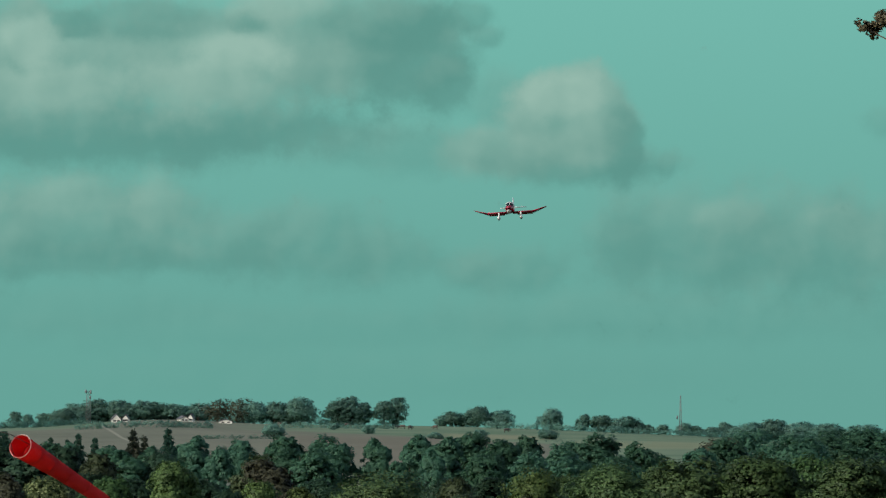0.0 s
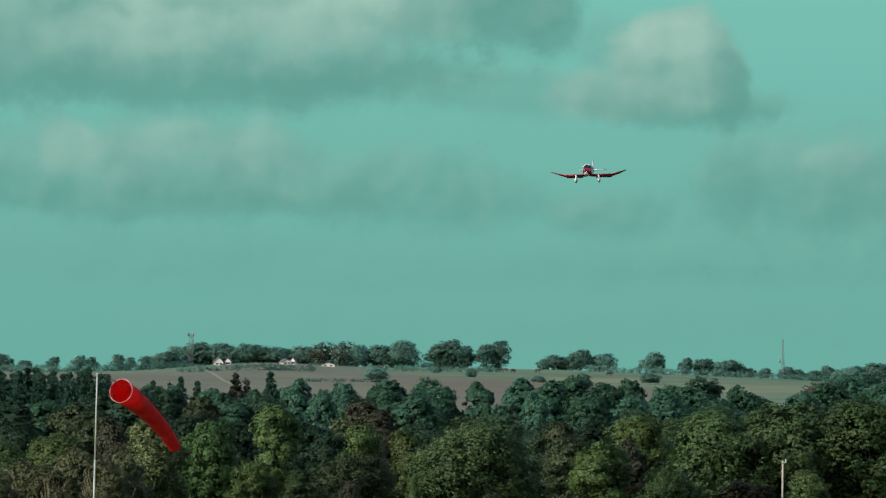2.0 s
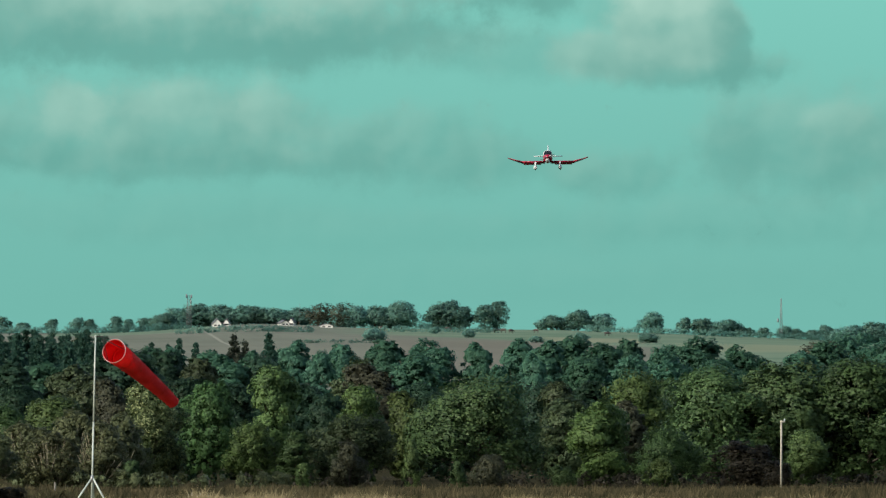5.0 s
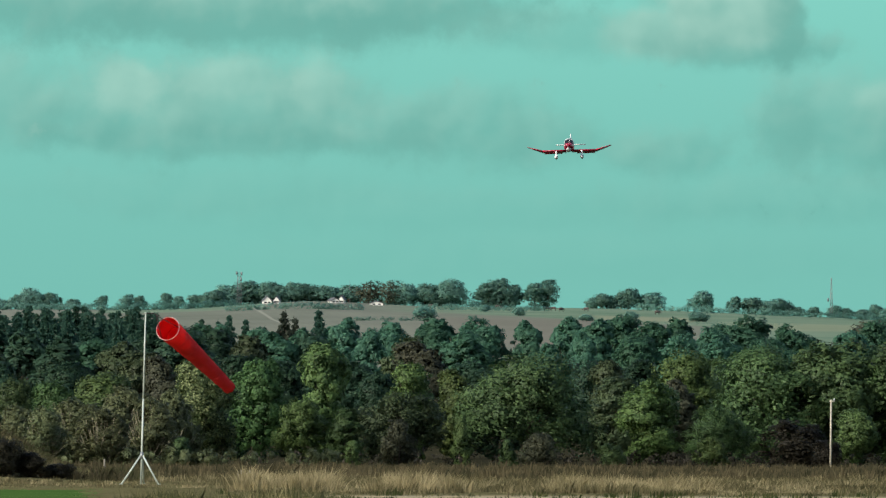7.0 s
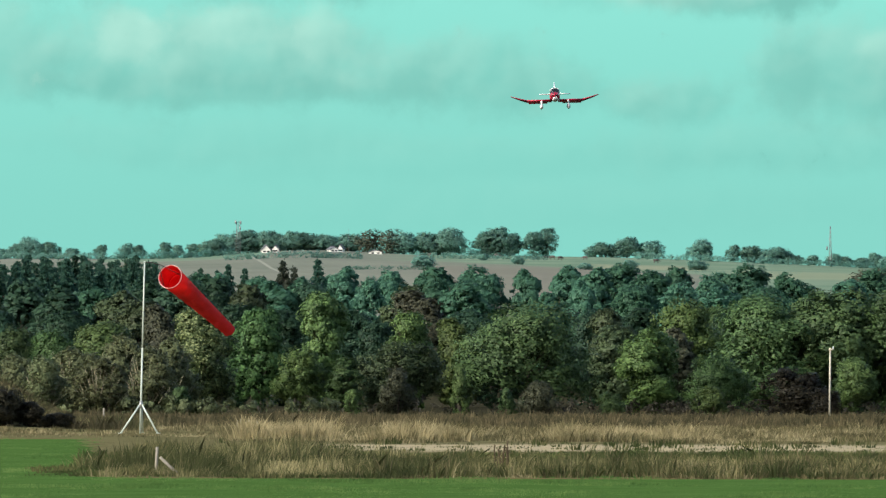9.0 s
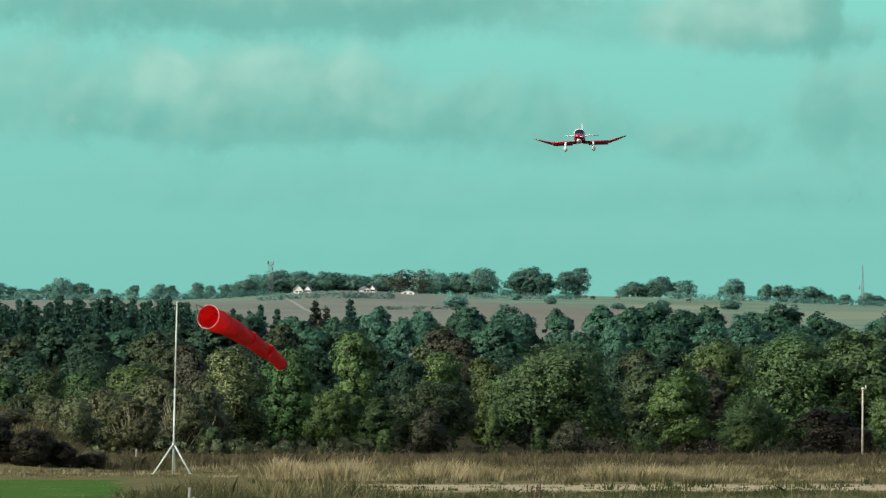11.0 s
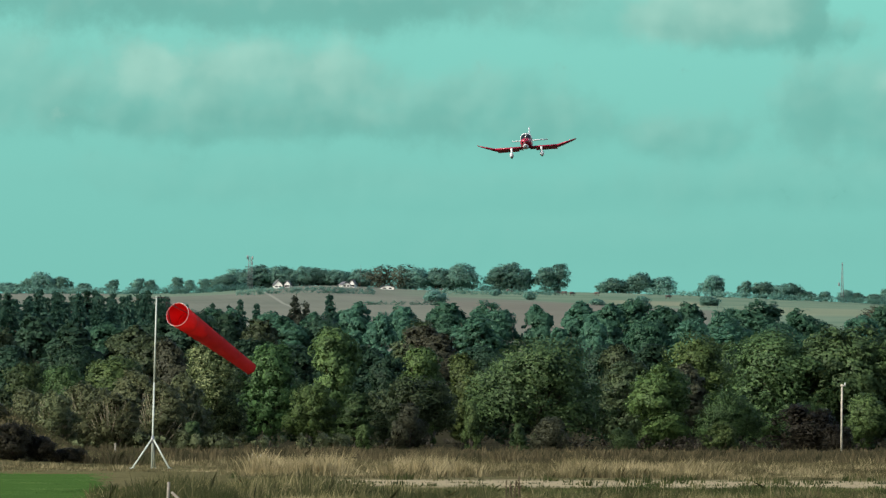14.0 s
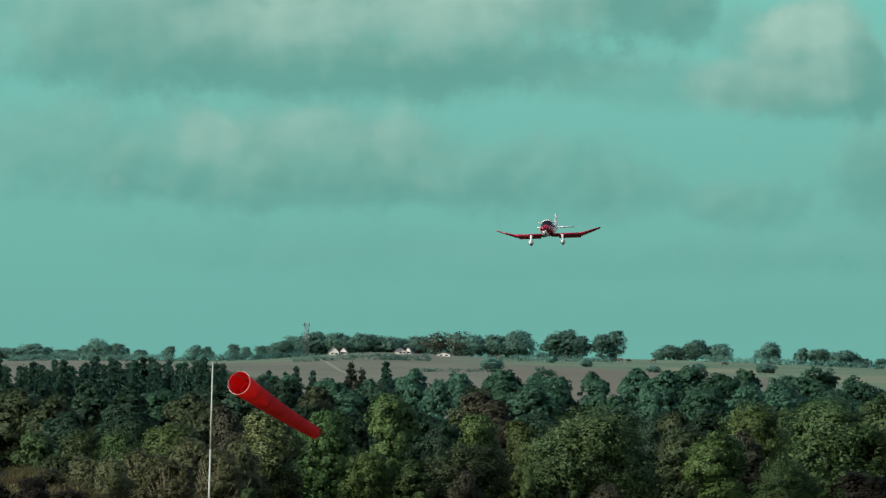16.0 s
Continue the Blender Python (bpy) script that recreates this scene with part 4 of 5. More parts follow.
def make_windsock():
    sock = tagged(new("windsock"), "red fabric windsock on a white tripod pole, blowing", "windsock")
    sock.location = SOCK_BASE
    top = Vector((0.094, 0, 4.05))
    bm = bmesh.new()
    rod(bm, (0, 0, -0.02), top * 0.5, 0.025, 0.022, 10)
    rod(bm, top * 0.5, top, 0.022, 0.018, 10)
    bmesh.ops.create_uvsphere(bm, u_segments=10, v_segments=6, radius=0.028, matrix=Matrix.Translation(top))
    part("pole", bm, POLE, sock, "white painted steel pole")
    bm = bmesh.new()
    rod(bm, (0.012, 0, 0.60), (0.018, 0, 0.76), 0.042, 0.042, 10)
    part("collar", bm, GREY, sock, "dull metal collar")
    for x, y in ((-0.47, -0.15), (0.43, -0.22), (0.05, 0.5)):
        bm = bmesh.new()
        rod(bm, (0.018, 0, 0.72), (x, y, -0.02), 0.022, 0.022, 8)
        box(bm, (x - 0.05, y - 0.05, -0.03), (x + 0.05, y + 0.05, 0.01))
        part("leg", bm, POLE, sock)
    bm = bmesh.new()
    rod(bm, top, top + Vector((0.20, 0, -0.015)), 0.012, 0.012, 6)
    rod(bm, top + Vector((0.20, 0, -0.015)), top + Vector((0.33, -0.02, -0.06)), 0.011, 0.009, 6)
    part("swivel_arm", bm, CORD, sock, "dark steel swivel arm")
    # ring with its bridle, the mouth lies across the ring's own y axis
    bm = bmesh.new()
    steps = 36
    rings = []
    for k in range(steps + 1):
        a = k * math.tau / steps
        c = Vector((math.cos(a) * SOCK_RADII[0], 0, math.sin(a) * SOCK_RADII[0]))
        out = c.normalized()
        rings.append([c + out * (0.012 * math.cos(b * math.tau / 6)) + Vector((0, 0.012 * math.sin(b * math.tau / 6), 0)) for b in range(6)])
    loft(bm, rings, False)
    ring = part("mouth_ring", bm, RIM, sock, "pale rim ring of the mouth")
    for k, a in enumerate((125, 245, 5)):
        bm = bmesh.new()
        r = SOCK_RADII[0]
        rod(bm, (r * math.cos(radians(a)), 0, r * math.sin(radians(a))), (-0.20, -0.30, 0.22), 0.008, 0.008, 5)
        part("bridle", bm, CORD, ring, "dark cord of the bridle")
    cloth = []
    for k in range(5):
        bm = bmesh.new()
        r0, r1 = SOCK_RADII[k], SOCK_RADII[k + 1]
        rows = []
        for s in range(9):
            f = -0.03 + 1.06 * s / 8
            y = f * 0.6
            r = r0 + (r1 - r0) * f
            row = []
            for q in range(32):
                a = q * math.tau / 32
                low = max(0.0, -math.sin(a))
                crease = 1 - (0.015 + 0.075 * low) * noise.noise(Vector((math.cos(a) * 1.5, (y + k * 0.6) * 7.0, math.sin(a) * 1.5))) * min(1.0, (k + f) * 0.8)
                sag = 1 - 0.08 * low * min(1.0, (k + f) / 2)
                row.append(Vector((math.cos(a) * r * crease, y, math.sin(a) * r * crease * sag)))
            rows.append(row)
        loft(bm, rows, False)
        piece = part("cloth_section", bm, SOCK, sock)
        thick = piece.modifiers.new("thickness", "SOLIDIFY")
        thick.thickness = 0.006
        cloth.append(piece)
    return sock, ring, cloth


SOCK_RADII = (0.285, 0.265, 0.235, 0.205, 0.178, 0.150)
WINDSOCK, SOCK_RING, SOCK_CLOTH = make_windsock()


# ---- aircraft: low-wing tourer with turned-up wing ends; its nose points to -y, its origin lies between the wing tips ----
def make_aircraft():
    craft = tagged(new("light_aircraft"), "red and white low-wing light aircraft on approach", "aircraft")
    wing_z = -0.52

    def section(x, y0, chord, z, thick, twist=0.0):
        ring = []
        for k in range(16):
            a = k * math.tau / 16
            px = 0.5 - 0.5 * math.cos(a)
            t = thick * chord * 0.5 * math.sin(a) * (1.25 - 0.9 * px)
            ring.append(Vector((x, y0 + px * chord, z + t - twist * px)))
        return ring

    def oval(y, cx, cz, w, h, power=2.4, n=20):
        ring = []
        for k in range(n):
            a = k * math.tau / n
            c, s = math.cos(a), math.sin(a)
            ring.append(Vector((cx + w * math.copysign(abs(c) ** (2 / power), c), y, cz + h * math.copysign(abs(s) ** (2 / power), s))))
        return ring

    for side in (-1, 1):
        bm = bmesh.new()
        loft(bm, [section(side * x, -0.85, 1.70, wing_z + 0.01, 0.15, 0.10) for x in (0.3, 2.72)])
        part("inner_wing", bm, RED, craft, "red inner wing panel")
        bm = bmesh.new()
        loft(bm, [section(side * 2.72, -0.84, 1.68, wing_z + 0.01, 0.145, 0.10), section(side * 3.6, -0.62, 1.30, wing_z + 0.26, 0.12, 0.06),
                  section(side * 4.28, -0.40, 0.88, wing_z + 0.475, 0.09, 0.02), section(side * 4.36, -0.25, 0.5, wing_z + 0.52, 0.05)])
        part("outer_wing", bm, RED, craft, "red upturned wing end")
        bm = bmesh.new()
        loft(bm, [section(side * x, 0.80, 0.34, wing_z - 0.10, 0.12, 0.10) for x in (0.75, 2.6)])
        part("flap", bm, RED, craft, "lowered red flap")
        # undercarriage
        gear = side * 1.30
        bm = bmesh.new()
        loft(bm, [[Vector((gear + side * 0.03 * f + 0.10 * math.cos(k * math.tau / 10), -0.78 + 0.14 * math.sin(k * math.tau / 10), wing_z - 0.02 - 0.62 * f)) for k in range(10)] for f in (0, 0.5, 1)])
        leg = part("gear_leg", bm, WHITE, craft, "white faired gear leg")
        bm = bmesh.new()
        loft(bm, [oval(-0.78 + y, gear + side * 0.03, -1.16, w, h, 2.2, 14) for y, w, h in ((-0.48, 0.03, 0.04), (-0.38, 0.13, 0.16), (-0.12, 0.19, 0.23), (0.12, 0.18, 0.22), (0.38, 0.09, 0.12), (0.6, 0.015, 0.02))])
        part("wheel_spat", bm, WHITE, leg, "white wheel spat")
        bm = bmesh.new()
        rod(bm, (gear + side * 0.03 - 0.055, -0.78, -1.27), (gear + side * 0.03 + 0.055, -0.78, -1.27), 0.165, 0.165, 18)
        part("tyre", bm, DARK, leg, "black tyre")
        bm = bmesh.new()
        loft(bm, [section(side * x, 3.70 + 0.05 * x, 0.80 - 0.10 * x, 0.40, 0.15) for x in (0.04, 1.55)])
        part("tailplane", bm, WHITE, craft, "white tailplane")
    bm = bmesh.new()
    loft(bm, [oval(y, 0, z, w, h) for y, z, w, h in ((-0.42, -0.14, 0.51, 0.48), (0.6, -0.10, 0.51, 0.46), (1.6, 0.0, 0.38, 0.34), (2.8, 0.12, 0.24, 0.22), (3.9, 0.2, 0.11, 0.14), (4.5, 0.24, 0.03, 0.08))])
    part("fuselage", bm, WHITE, craft, "white fuselage")
    bm = bmesh.new()
    loft(bm, [oval(y, 0, z, w, h) for y, z, w, h in ((-1.56, -0.13, 0.42, 0.32), (-1.0, -0.13, 0.49, 0.42), (-0.42, -0.13, 0.52, 0.485))])
    part("nose_section", bm, RED, craft, "red painted nose ahead of the cockpit")
    bm = bmesh.new()
    loft(bm, [oval(y, 0, z, w, h) for y, z, w, h in ((-2.25, -0.14, 0.16, 0.15), (-2.15, -0.14, 0.30, 0.24), (-1.85, -0.12, 0.40, 0.28), (-1.545, -0.06, 0.43, 0.27))])
    part("cowling", bm, RED, craft, "red upper engine cowling")
    bm = bmesh.new()
    loft(bm, [oval(y, 0, z, w, h) for y, z, w, h in ((-2.2, -0.38, 0.12, 0.10), (-1.9, -0.44, 0.20, 0.18), (-1.5, -0.48, 0.24, 0.22), (-1.0, -0.50, 0.24, 0.22))])
    part("chin_cowling", bm, WHITE, craft, "white lower cowling")
    for side in (-1, 1):
        bm = bmesh.new()
        loft(bm, [oval(y, side * 0.24, -0.16, 0.085, 0.06, 2.4, 12) for y in (-2.28, -2.12)])
        part("air_intake", bm, DARK, craft, "dark engine air intake")
    bm = bmesh.new()
    loft(bm, [oval(y, 0, z, w, h, 2.2, 20) for y, z, w, h in ((-1.25, 0.10, 0.30, 0.10), (-0.85, 0.25, 0.44, 0.36), (-0.3, 0.30, 0.50, 0.46), (0.5, 0.28, 0.48, 0.44), (1.2, 0.22, 0.36, 0.32), (1.9, 0.16, 0.18, 0.2))])
    canopy = part("canopy", bm, GLASS, craft, "dark tinted cockpit canopy")
    for y, z, w, h in ((-0.62, 0.285, 0.475, 0.425), (0.55, 0.28, 0.48, 0.445)):
        bm = bmesh.new()
        loft(bm, [oval(y + d, 0, z, w + e, h + e, 2.2, 20) for d, e in ((-0.02, 0.010), (0.02, 0.010))])
        part("canopy_frame", bm, WHITE, canopy, "white canopy frame")
    bm = bmesh.new()
    loft(bm, [oval(y, 0, z, w, h, 2.2, 20) for y, z, w, h in ((0.62, 0.27, 0.445, 0.405), (1.1, 0.25, 0.40, 0.36), (2.0, 0.16, 0.2, 0.22))])
    part("rear_deck", bm, WHITE, craft, "white rear deck behind the canopy")
    bm = bmesh.new()
    loft(bm, [[Vector((0.06 * s * math.sin(k * math.tau / 12), y0 + (y1 - y0) * (0.5 - 0.5 * math.cos(k * math.tau / 12)), z)) for k in range(12)]
              for z, y0, y1, s in ((0.25, 3.2, 4.75, 1.4), (0.7, 3.75, 4.8, 1.2), (1.50, 4.1, 4.75, 1.0), (1.60, 4.25, 4.7, 0.5))])
    part("fin", bm, WHITE, craft, "white tail fin")
    bm = bmesh.new()
    loft(bm, [oval(y, 0, -0.14, r, r, 2.0, 14) for y, r in ((-2.56, 0.02), (-2.45, 0.09), (-2.24, 0.14))])
    spinner = part("spinner", bm, RED, craft, "red propeller spinner")
    bm = bmesh.new()
    for s in (-1, 1):
        loft(bm, [[Vector((s * r * 0.35 + w * math.cos(k * math.tau / 8), -2.40 + 0.018 * math.sin(k * math.tau / 8), -0.14 + s * r)) for k in range(8)]
                  for r, w in ((0.05, 0.04), (0.4, 0.045), (0.8, 0.02))])
    prop = part("propeller", bm, GREY, craft, "slim grey two-blade propeller")
    return craft, prop


AIRCRAFT, PROPELLER = make_aircraft()


# ---- masts, pole, houses and animals on the hill ----
def make_lattice(name, x, y, tall, foot, head, label, dishes):
    mast = tagged(new(name), label, "mast")
    mast.location = (x, y, float(height(x, y)) - 0.1)
    for sx, sy in ((-1, -1), (1, -1), (1, 1), (-1, 1)):
        bm = bmesh.new()
        rod(bm, (sx * foot, sy * foot, 0), (sx * head, sy * head, tall), 0.09, 0.07, 5)
        part("leg", bm, STEEL, mast)
    n = 9
    for k in range(n):
        z0, z1 = tall * k / n, tall * (k + 1) / n
        w0, w1 = foot + (head - foot) * k / n, foot + (head - foot) * (k + 1) / n
        for s in (-1, 1):
            bm = bmesh.new()
            rod(bm, (-w0, s * w0, z0), (w1, s * w1, z1), 0.045, None, 4)
            rod(bm, (w0, s * w0, z0), (-w1, s * w1, z1), 0.045, None, 4)
            rod(bm, (-w1, s * w1, z1), (w1, s * w1, z1), 0.045, None, 4)
            part("bracing", bm, STEEL, mast)
    for dz, dx in dishes:
        bm = bmesh.new()
        rod(bm, (dx, -head - 0.5, tall - dz - 0.6), (dx, -head - 0.5, tall - dz + 0.7), 0.3, 0.3, 10)
        part("antenna", bm, STEEL, mast, "grey antenna drum")
    return mast


make_lattice("lattice_mast", -74.5, 3690, 11.9, 0.9, 0.55, "grey steel lattice mast with antennas", ((0.2, -0.9), (0.4, 0.9), (2.4, 0.7)))
make_lattice("radio_mast", 140.5, 3680, 14.6, 0.55, 0.12, "thin grey tapering radio mast", ((8.0, -1.2),))
thin = bmesh.new()
rod(thin, (0, 0, 0), (0, 0, 8.0), 0.06, 0.04, 6)
flag_pole = part("flag_pole", thin, STEEL, None, "thin grey pole behind the hilltop trees")
flag_pole.location = (-34.5, 3715, float(height(-34.5, 3715)))
tagged(flag_pole, "", "pole")


def make_house(x, y, w, d, wall, ridge, turn, label):
    house = tagged(new("house"), label, "house", "houses on the brow")
    house.matrix_basis = pose(x, y, float(height(x, y)) - 0.2, 0, 0, turn)
    bm = bmesh.new()
    box(bm, (-w / 2, -d / 2, 0), (w / 2, d / 2, wall))
    v = [bm.verts.new(p) for p in ((-w / 2, -d / 2, wall), (w / 2, -d / 2, wall), (0, -d / 2, ridge - 0.15), (-w / 2, d / 2, wall), (w / 2, d / 2, wall), (0, d / 2, ridge - 0.15))]
    bm.faces.new(v[:3])
    bm.faces.new(v[3:])
    body = part("wall", bm, WALLS, house, "whitewashed wall", False)
    for s in (-1, 1):
        bm = bmesh.new()
        a = Vector((0, 0, ridge))
        b = Vector((s * (w / 2 + 0.3), 0, wall - 0.25))
        q = [Vector((p.x, e, p.z + t)) for t in (0, 0.2) for p in (a, b) for e in (-d / 2 - 0.2, d / 2 + 0.2)]
        vs = [bm.verts.new(p) for p in q]
        for f in ((0, 1, 3, 2), (4, 6, 7, 5), (0, 4, 5, 1), (2, 3, 7, 6), (0, 2, 6, 4), (1, 5, 7, 3)):
            bm.faces.new([vs[k] for k in f])
        part("roof", bm, SLATE, house, "dark slate roof slope", False)
    bm = bmesh.new()
    box(bm, (-0.2, d * 0.2, ridge - 0.5), (0.2, d * 0.2 + 0.4, ridge + 0.35))
    part("chimney", bm, SLATE, house, "", False)
    for k in (-1, 1):
        bm = bmesh.new()
        box(bm, (k * w * 0.22 - 0.45, -d / 2 - 0.03, wall * 0.35), (k * w * 0.22 + 0.45, -d / 2 + 0.05, wall * 0.75))
        part("window", bm, GLASS, house, "dark window", False)
    return house


for x, y, w, d, wall, ridge, turn in ((-63.6, 3640, 3.0, 4, 1.3, 3.0, 8), (-60.0, 3645, 2.1, 3, 1.3, 2.6, -10), (-39.6, 3640, 3.0, 4, 1.1, 2.0, 20), (-36.6, 3645, 1.8, 3, 1.4, 2.8, -15), (-24.3, 3640, 4.6, 3, 1.0, 1.6, 5)):
    make_house(x, y, w, d, wall, ridge, turn, "small whitewashed cottage with a dark roof on the brow")


def make_grazer(x, y, turn):
    cow = tagged(new("cow"), "dark brown cow grazing on the brow pasture", "cow", "cows on the pasture")
    cow.matrix_basis = pose(x, y, float(height(x, y)), 0, 0, turn)
    bm = bmesh.new()
    loft(bm, [[Vector((p, r * math.cos(k * math.tau / 10), 1.05 + r * 1.1 * math.sin(k * math.tau / 10))) for k in range(10)] for p, r in ((-1.0, 0.15), (-0.8, 0.36), (0, 0.42), (0.7, 0.36), (0.95, 0.2))])
    part("body", bm, FLEECE, cow)
    bm = bmesh.new()
    rod(bm, (0.9, 0, 1.1), (1.35, 0, 0.75), 0.18, 0.13, 8)
    rod(bm, (1.3, 0, 0.8), (1.6, 0, 0.55), 0.15, 0.09, 8)
    part("head", bm, FLEECE, cow)
    for px in (-0.75, 0.65):
        for py in (-0.22, 0.22):
            bm = bmesh.new()
            rod(bm, (px, py, 0), (px, py, 0.9), 0.07, 0.1, 6)
            part("leg", bm, FLEECE, cow)


for x, y, turn in ((36, 3560, 10), (38.5, 3570, 170), (41, 3550, 40), (-4.5, 3600, 0), (74, 3520, 20), (50, 3570, 150), (19, 3610, 5)):
    make_grazer(x, y, turn)


def make_hedge(name, x0, x1, y, tall, kind, seed, count, label):
    """A low clipped field hedge of loose leaves."""
    rng = np.random.default_rng(seed)
    rows = []
    for k in range(int((x1 - x0) / 1.1) + 1):
        x = x0 + 1.1 * k
        rows.append((x, y, float(height(x, y)) + tall * 0.35 * (0.8 + 0.4 * rng.random()), tall * 0.62 * (0.75 + 0.5 * rng.random()), 0.9))
    ob = mesh_object(name, flat_mesh(name, *leaf_cloud(rng, count, rows, tall * 0.10, 0.5)), LEAVES[kind])
    return tagged(ob, label, "hedge" if name == "hedge" else "undergrowth", kind="" if name == "hedge" else "stuff")


# growth in "ridge" leaves carries the same haze in its colour
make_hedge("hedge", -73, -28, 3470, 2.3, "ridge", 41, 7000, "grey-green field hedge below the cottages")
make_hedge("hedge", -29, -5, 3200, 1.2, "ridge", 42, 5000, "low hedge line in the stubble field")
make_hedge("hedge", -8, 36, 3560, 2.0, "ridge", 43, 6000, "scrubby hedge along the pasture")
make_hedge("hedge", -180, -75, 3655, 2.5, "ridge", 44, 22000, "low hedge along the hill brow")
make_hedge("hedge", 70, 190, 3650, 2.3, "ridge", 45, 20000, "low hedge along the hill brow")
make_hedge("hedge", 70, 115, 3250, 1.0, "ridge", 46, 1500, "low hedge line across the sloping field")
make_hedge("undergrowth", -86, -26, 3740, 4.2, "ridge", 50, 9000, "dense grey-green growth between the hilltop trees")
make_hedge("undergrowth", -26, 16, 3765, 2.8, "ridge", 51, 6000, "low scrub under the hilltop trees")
# added near-black strip standing in for canopy shade at the wood's foot
make_hedge("undergrowth", -8, 44, 567, 0.75, "maroon", 47, 16000, "dark growth put in for the shade under the trees")
make_hedge("undergrowth", -26, -6, 552, 0.9, "dead", 48, 12000, "withered undergrowth at the wood's foot")
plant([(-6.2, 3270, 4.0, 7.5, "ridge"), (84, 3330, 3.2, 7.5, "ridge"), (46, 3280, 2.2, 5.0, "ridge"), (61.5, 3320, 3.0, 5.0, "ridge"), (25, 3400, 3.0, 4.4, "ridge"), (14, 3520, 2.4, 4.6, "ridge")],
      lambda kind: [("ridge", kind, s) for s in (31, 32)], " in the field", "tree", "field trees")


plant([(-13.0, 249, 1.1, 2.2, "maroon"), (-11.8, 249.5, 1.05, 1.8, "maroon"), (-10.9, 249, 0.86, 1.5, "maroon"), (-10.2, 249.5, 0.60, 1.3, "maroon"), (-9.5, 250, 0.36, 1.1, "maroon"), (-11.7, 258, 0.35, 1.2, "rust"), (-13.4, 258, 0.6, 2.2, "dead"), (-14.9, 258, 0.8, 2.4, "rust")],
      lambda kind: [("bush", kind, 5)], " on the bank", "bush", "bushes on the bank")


def make_post(x, y, tall):
    pole = tagged(new("utility_pole"), "pale weathered utility pole with a small insulator", "pole")
    pole.location = (x, y, float(height(x, y)) - 0.1)
    bm = bmesh.new()
    rod(bm, (0, 0, 0), (0.02, 0, tall), 0.06, 0.048, 8)
    part("shaft", bm, PALE_WOOD, pole)
    bm = bmesh.new()
    box(bm, (-0.06, -0.06, tall - 0.13), (0.22, 0.06, tall - 0.05))
    part("crossarm", bm, PALE_WOOD, pole)
    bm = bmesh.new()
    rod(bm, (0.18, 0, tall - 0.06), (0.18, 0, tall + 0.08), 0.035, 0.022, 8)
    part("insulator", bm, WHITE, pole, "white insulator")


make_post(20.6, 540, 3.75)


def make_stump(x, y, tall, lean, label):
    bm = bmesh.new()
    rod(bm, (0, 0, -0.05), (math.sin(lean) * tall, 0, math.cos(lean) * tall), 0.026, 0.022, 7)
    ob = part("fence_post", bm, WOOD)
    ob.location = (x, y, float(height(x, y)))
    tagged(ob, label, "post", "old posts in the verge")


make_stump(-4.30, 152.2, 0.42, 0.05, "grey weathered fence post in the verge")
make_stump(-3.88, 151.6, 0.44, -0.9, "fallen grey fence rail in the verge")
make_stump(-8.75, 262, 0.40, 0.0, "short pale post behind the windsock")


def make_dock(x, y):
    """A clump of dead seed stalks in the verge."""
    rng = random.Random(9)
    dock = tagged(new("dock_plant"), "clump of dead brown dock stalks in the verge", "plant")
    dock.location = (x, y, 0)
    for k in range(9):
        bm = bmesh.new()
        px, lean = rng.uniform(-0.16, 0.16), rng.uniform(-0.05, 0.05)
        tall = rng.uniform(0.34, 0.56)
        rod(bm, (px, rng.uniform(-0.1, 0.1), -0.03), (px + lean, 0, tall), 0.007, 0.004, 5)
        for s in range(14):
            z = tall * (0.45 + 0.55 * s / 14)
            q = rng.uniform(0, math.tau)
            at = Vector((px + lean * z / tall, 0, z))
            rod(bm, at, at + Vector((0.022 * math.cos(q), 0.022 * math.sin(q), 0.02)), 0.011, 0.003, 5)
        part("stalk", bm, STALK, dock)


STALK = plain("dead_stalk", (0.10, 0.072, 0.038), 0.9, wear=0.3)
make_dock(0.88, 151.5)


def make_pickets(x0, x1, y, count, tall):
    fence = tagged(new("picket_fence"), "short row of pale weathered stakes in the dry grass", "fence")
    for k in range(count):
        x = x0 + (x1 - x0) * k / (count - 1)
        bm = bmesh.new()
        lean = 0.02 * math.sin(k * 2.3)
        loft(bm, [[Vector((x + lean * f + sx * w, y + sy * 0.01, float(height(x, y)) - 0.05 + tall * f * (0.9 + 0.1 * math.sin(k * 1.7)))) for sx, sy in ((-1, -1), (1, -1), (1, 1), (-1, 1))]
                  for f, w in ((0, 0.014), (0.9, 0.013), (1.0, 0.004))])
        part("stake", bm, PALE_WOOD, fence, "", False)


make_pickets(-5.10, -4.60, 252, 8, 0.34)


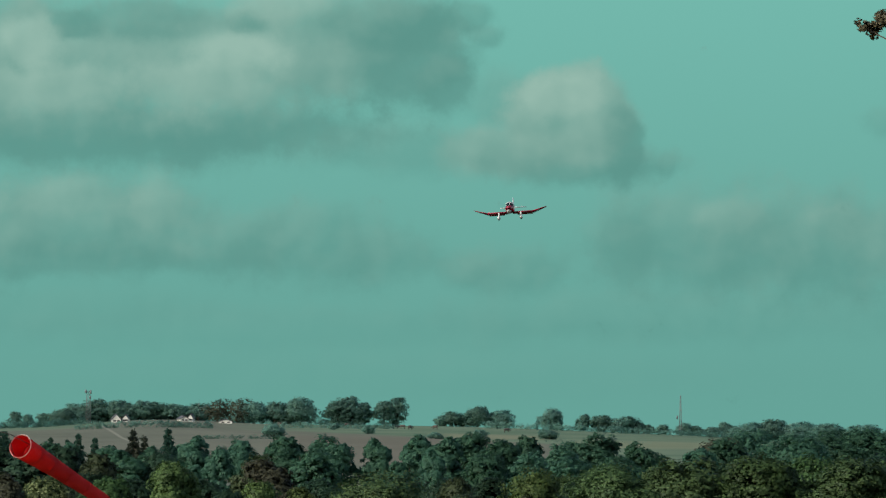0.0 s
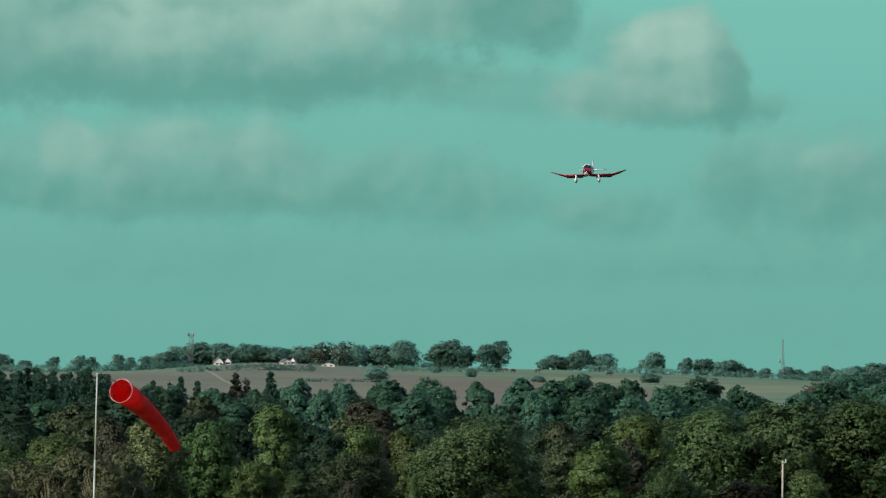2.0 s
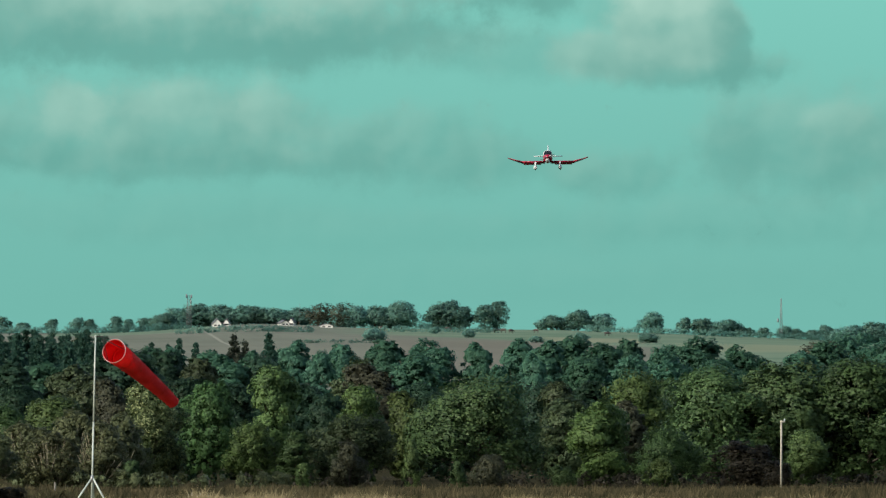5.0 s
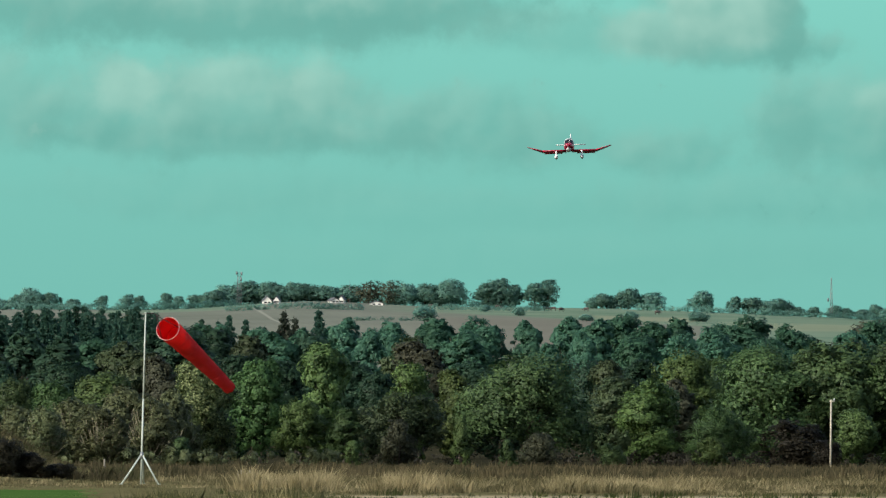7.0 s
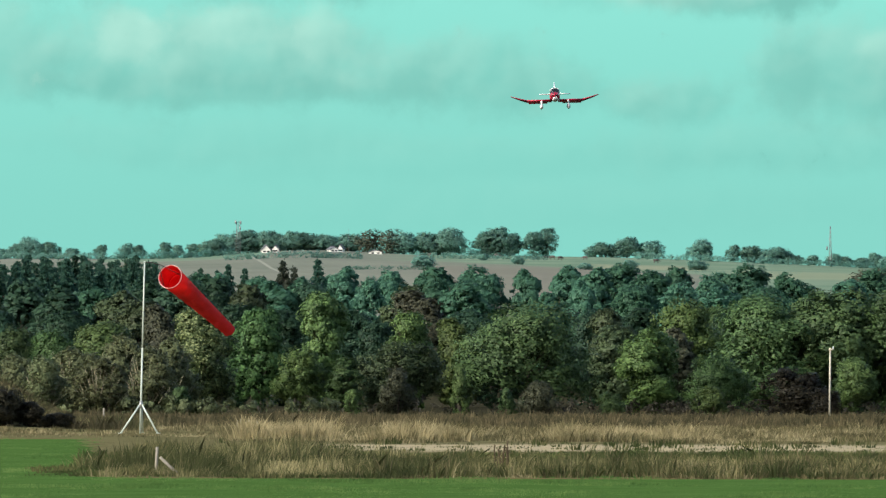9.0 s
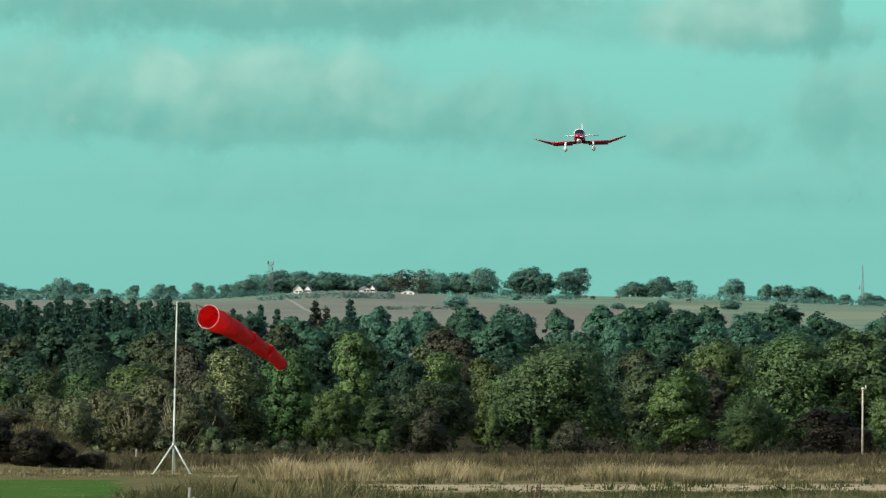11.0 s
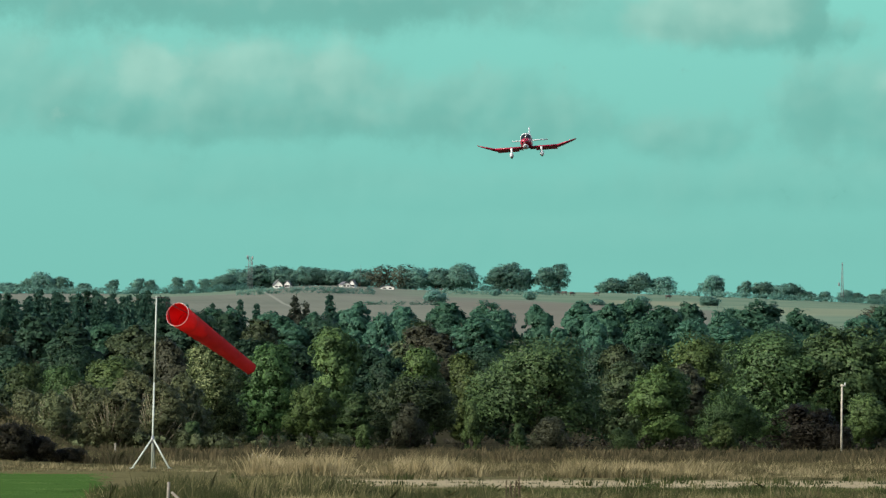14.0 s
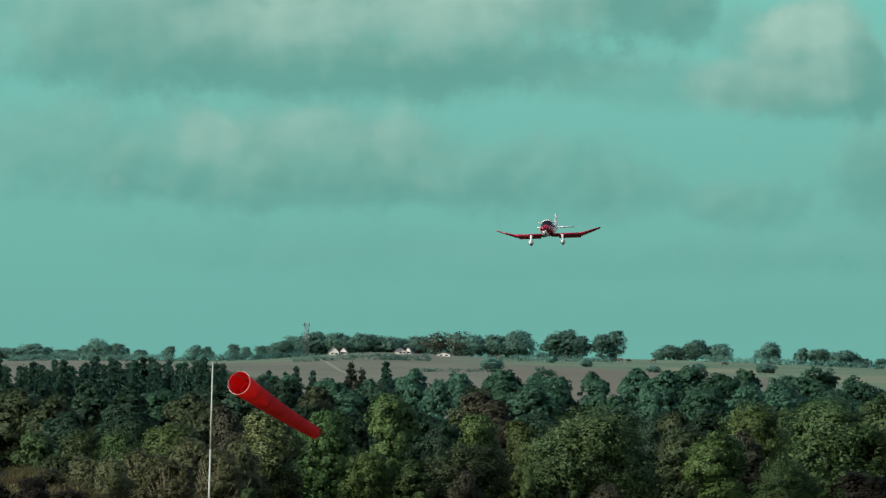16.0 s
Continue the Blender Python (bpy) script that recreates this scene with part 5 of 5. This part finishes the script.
# ---- the tree whose outer twigs reach into the view ----
def make_side_tree():
    rng = np.random.default_rng(77)
    tree = tagged(new("tree"), "tall tree with bronze and green autumn leaves beside the airfield", "tree")
    tree.location = (22.3, 280, 0)
    rows = []
    for k in range(60):
        a, h = rng.random() * math.tau, rng.random()
        g = 5.2 * math.sin(math.pi * (0.15 + 0.75 * h))
        r = g * math.sqrt(rng.random())
        rows.append((max(-2.9, r * math.cos(a)), r * math.sin(a), 5.0 + 11.5 * h, 0.9 + 0.5 * rng.random(), 0.8))
    rows += [(-6.58, 0.0, 15.68, 0.28, 0.9), (-6.20, 0.2, 15.62, 0.34, 0.8), (-6.05, 0.0, 15.92, 0.36, 0.9), (-5.55, 0.0, 15.85, 0.55, 0.8), (-5.45, -0.2, 14.75, 0.35, 0.8), (-5.2, 0, 16.4, 0.6, 0.8), (-4.6, 0, 15.3, 0.75, 0.9)]
    bm = bmesh.new()
    rod(bm, (0, 0, -0.1), (0, 0, 6), 0.42, 0.3, 12)
    rod(bm, (0, 0, 5.9), (0.2, 0, 15), 0.3, 0.06, 10)
    for k in range(0, 66, 2):
        x, y, z, r, s = rows[k]
        rod(bm, (0, 0, max(4.0, z - 3.5)), (x, y, z), 0.07, 0.015, 5)
    rod(bm, (-2.0, 0, 13.5), (-6.3, 0, 15.95), 0.06, 0.012, 5)
    part("trunk", bm, BARK, tree)
    near = leaf_cloud(rng, 5200, rows[60:], 0.075, 0.25)
    rest = leaf_cloud(rng, 14000, rows[:60], 0.22, 0.5)
    mesh_object("crown", flat_mesh("crown", np.concatenate([near[0], rest[0]]), 3, np.concatenate([near[2], rest[2]])), LEAVES["maple"], tree)


make_side_tree()


# ---- what moves ----
def flight(x, y, z, nose, bank):
    """The aircraft's pose: place, its nose turned west by nose degrees, its eastern wing up by bank degrees."""
    return pose(x, y, z, -2.5, -bank, -nose)


def motions():
    walk(AIRCRAFT, [
        (0, flight(25.75, 1206.00, 40.17, 6.6, 3.6)),
        (0.5, flight(25.02, 1194.58, 39.09, 9.0, 2.7)),
        (1, flight(23.93, 1183.15, 38.09, 9.0, 2.1)),
        (1.5, flight(22.94, 1171.72, 37.24, 11.0, 2.5)),
        (2, flight(21.96, 1160.30, 36.53, 8.8, 1.5)),
        (2.5, flight(21.07, 1148.88, 35.90, 6.3, 3.6)),
        (3, flight(20.11, 1137.45, 35.05, 8.6, 1.2)),
        (3.2, flight(19.69, 1132.88, 34.73, 8.6, 1.3)),
        (5.3, flight(15.85, 1084.89, 31.43, 1.0, 0.3)),
        (5.5, flight(15.32, 1080.33, 31.37, 1.2, -0.9)),
        (6, flight(14.45, 1068.90, 30.82, 2.0, -0.1)),
        (6.5, flight(13.70, 1057.47, 30.09, 1.5, 2.6)),
        (7, flight(12.86, 1046.05, 29.32, 3.2, 1.7)),
        (7.5, flight(12.27, 1034.62, 28.70, 4.7, -2.5)),
        (8, flight(11.76, 1023.20, 28.15, 7.0, -2.3)),
        (8.5, flight(11.43, 1011.77, 27.96, 2.0, -1.9)),
        (9, flight(10.99, 1000.35, 28.03, 0.5, 1.9)),
        (9.5, flight(10.77, 988.92, 27.76, 1.7, 3.3)),
        (9.7, flight(10.76, 984.36, 27.53, 1.8, 2.8)),
        (11.8, flight(8.80, 936.37, 26.43, 5.2, 1.6)),
        (12, flight(8.54, 931.80, 26.35, 4.7, 2.6)),
        (12.5, flight(8.04, 920.38, 25.84, 3.9, 1.0)),
        (13, flight(7.36, 908.95, 25.41, 4.4, 2.4)),
        (13.5, flight(6.91, 897.52, 24.78, 3.9, 3.6)),
        (14, flight(6.22, 886.10, 24.06, 4.5, 4.4)),
        (14.5, flight(5.66, 874.67, 23.44, 6.0, 3.0)),
        (15, flight(4.78, 863.25, 22.74, 7.8, 1.6)),
        (15.5, flight(3.99, 851.83, 22.20, 7.2, 5.5)),
        (16, flight(3.03, 840.40, 21.24, 9.0, 1.9)),
    ])
    # the airscrew
    walk(PROPELLER, [(0.5 * k, Matrix.Translation((0, 0, -0.14)) @ pose(0, 0, 0, 0, 77 * k, 0) @ Matrix.Translation((0, 0, 0.14))) for k in range(33)])
    walk(CLOUD_BANK, [(0, pose(-6.6, CLOUD_Y, 0)), (16, pose(5.2, CLOUD_Y, 0))])
    walk(SOCK_RING, [(row[0], pose(row[1], row[2], row[3], row[4], 0, row[5])) for row in SOCK_SWING])
    for k, piece in enumerate(SOCK_CLOTH):
        rows = []
        for row in SOCK_SWING:
            at = Vector(row[1:4])
            for j in range(k):
                at += pose(0, 0, 0, row[4 + 2 * j], 0, row[5 + 2 * j]) @ Vector((0, 0.6, 0))
            rows.append((row[0], pose(*at, row[4 + 2 * k], 0, row[5 + 2 * k])))
        walk(piece, rows)


motions()
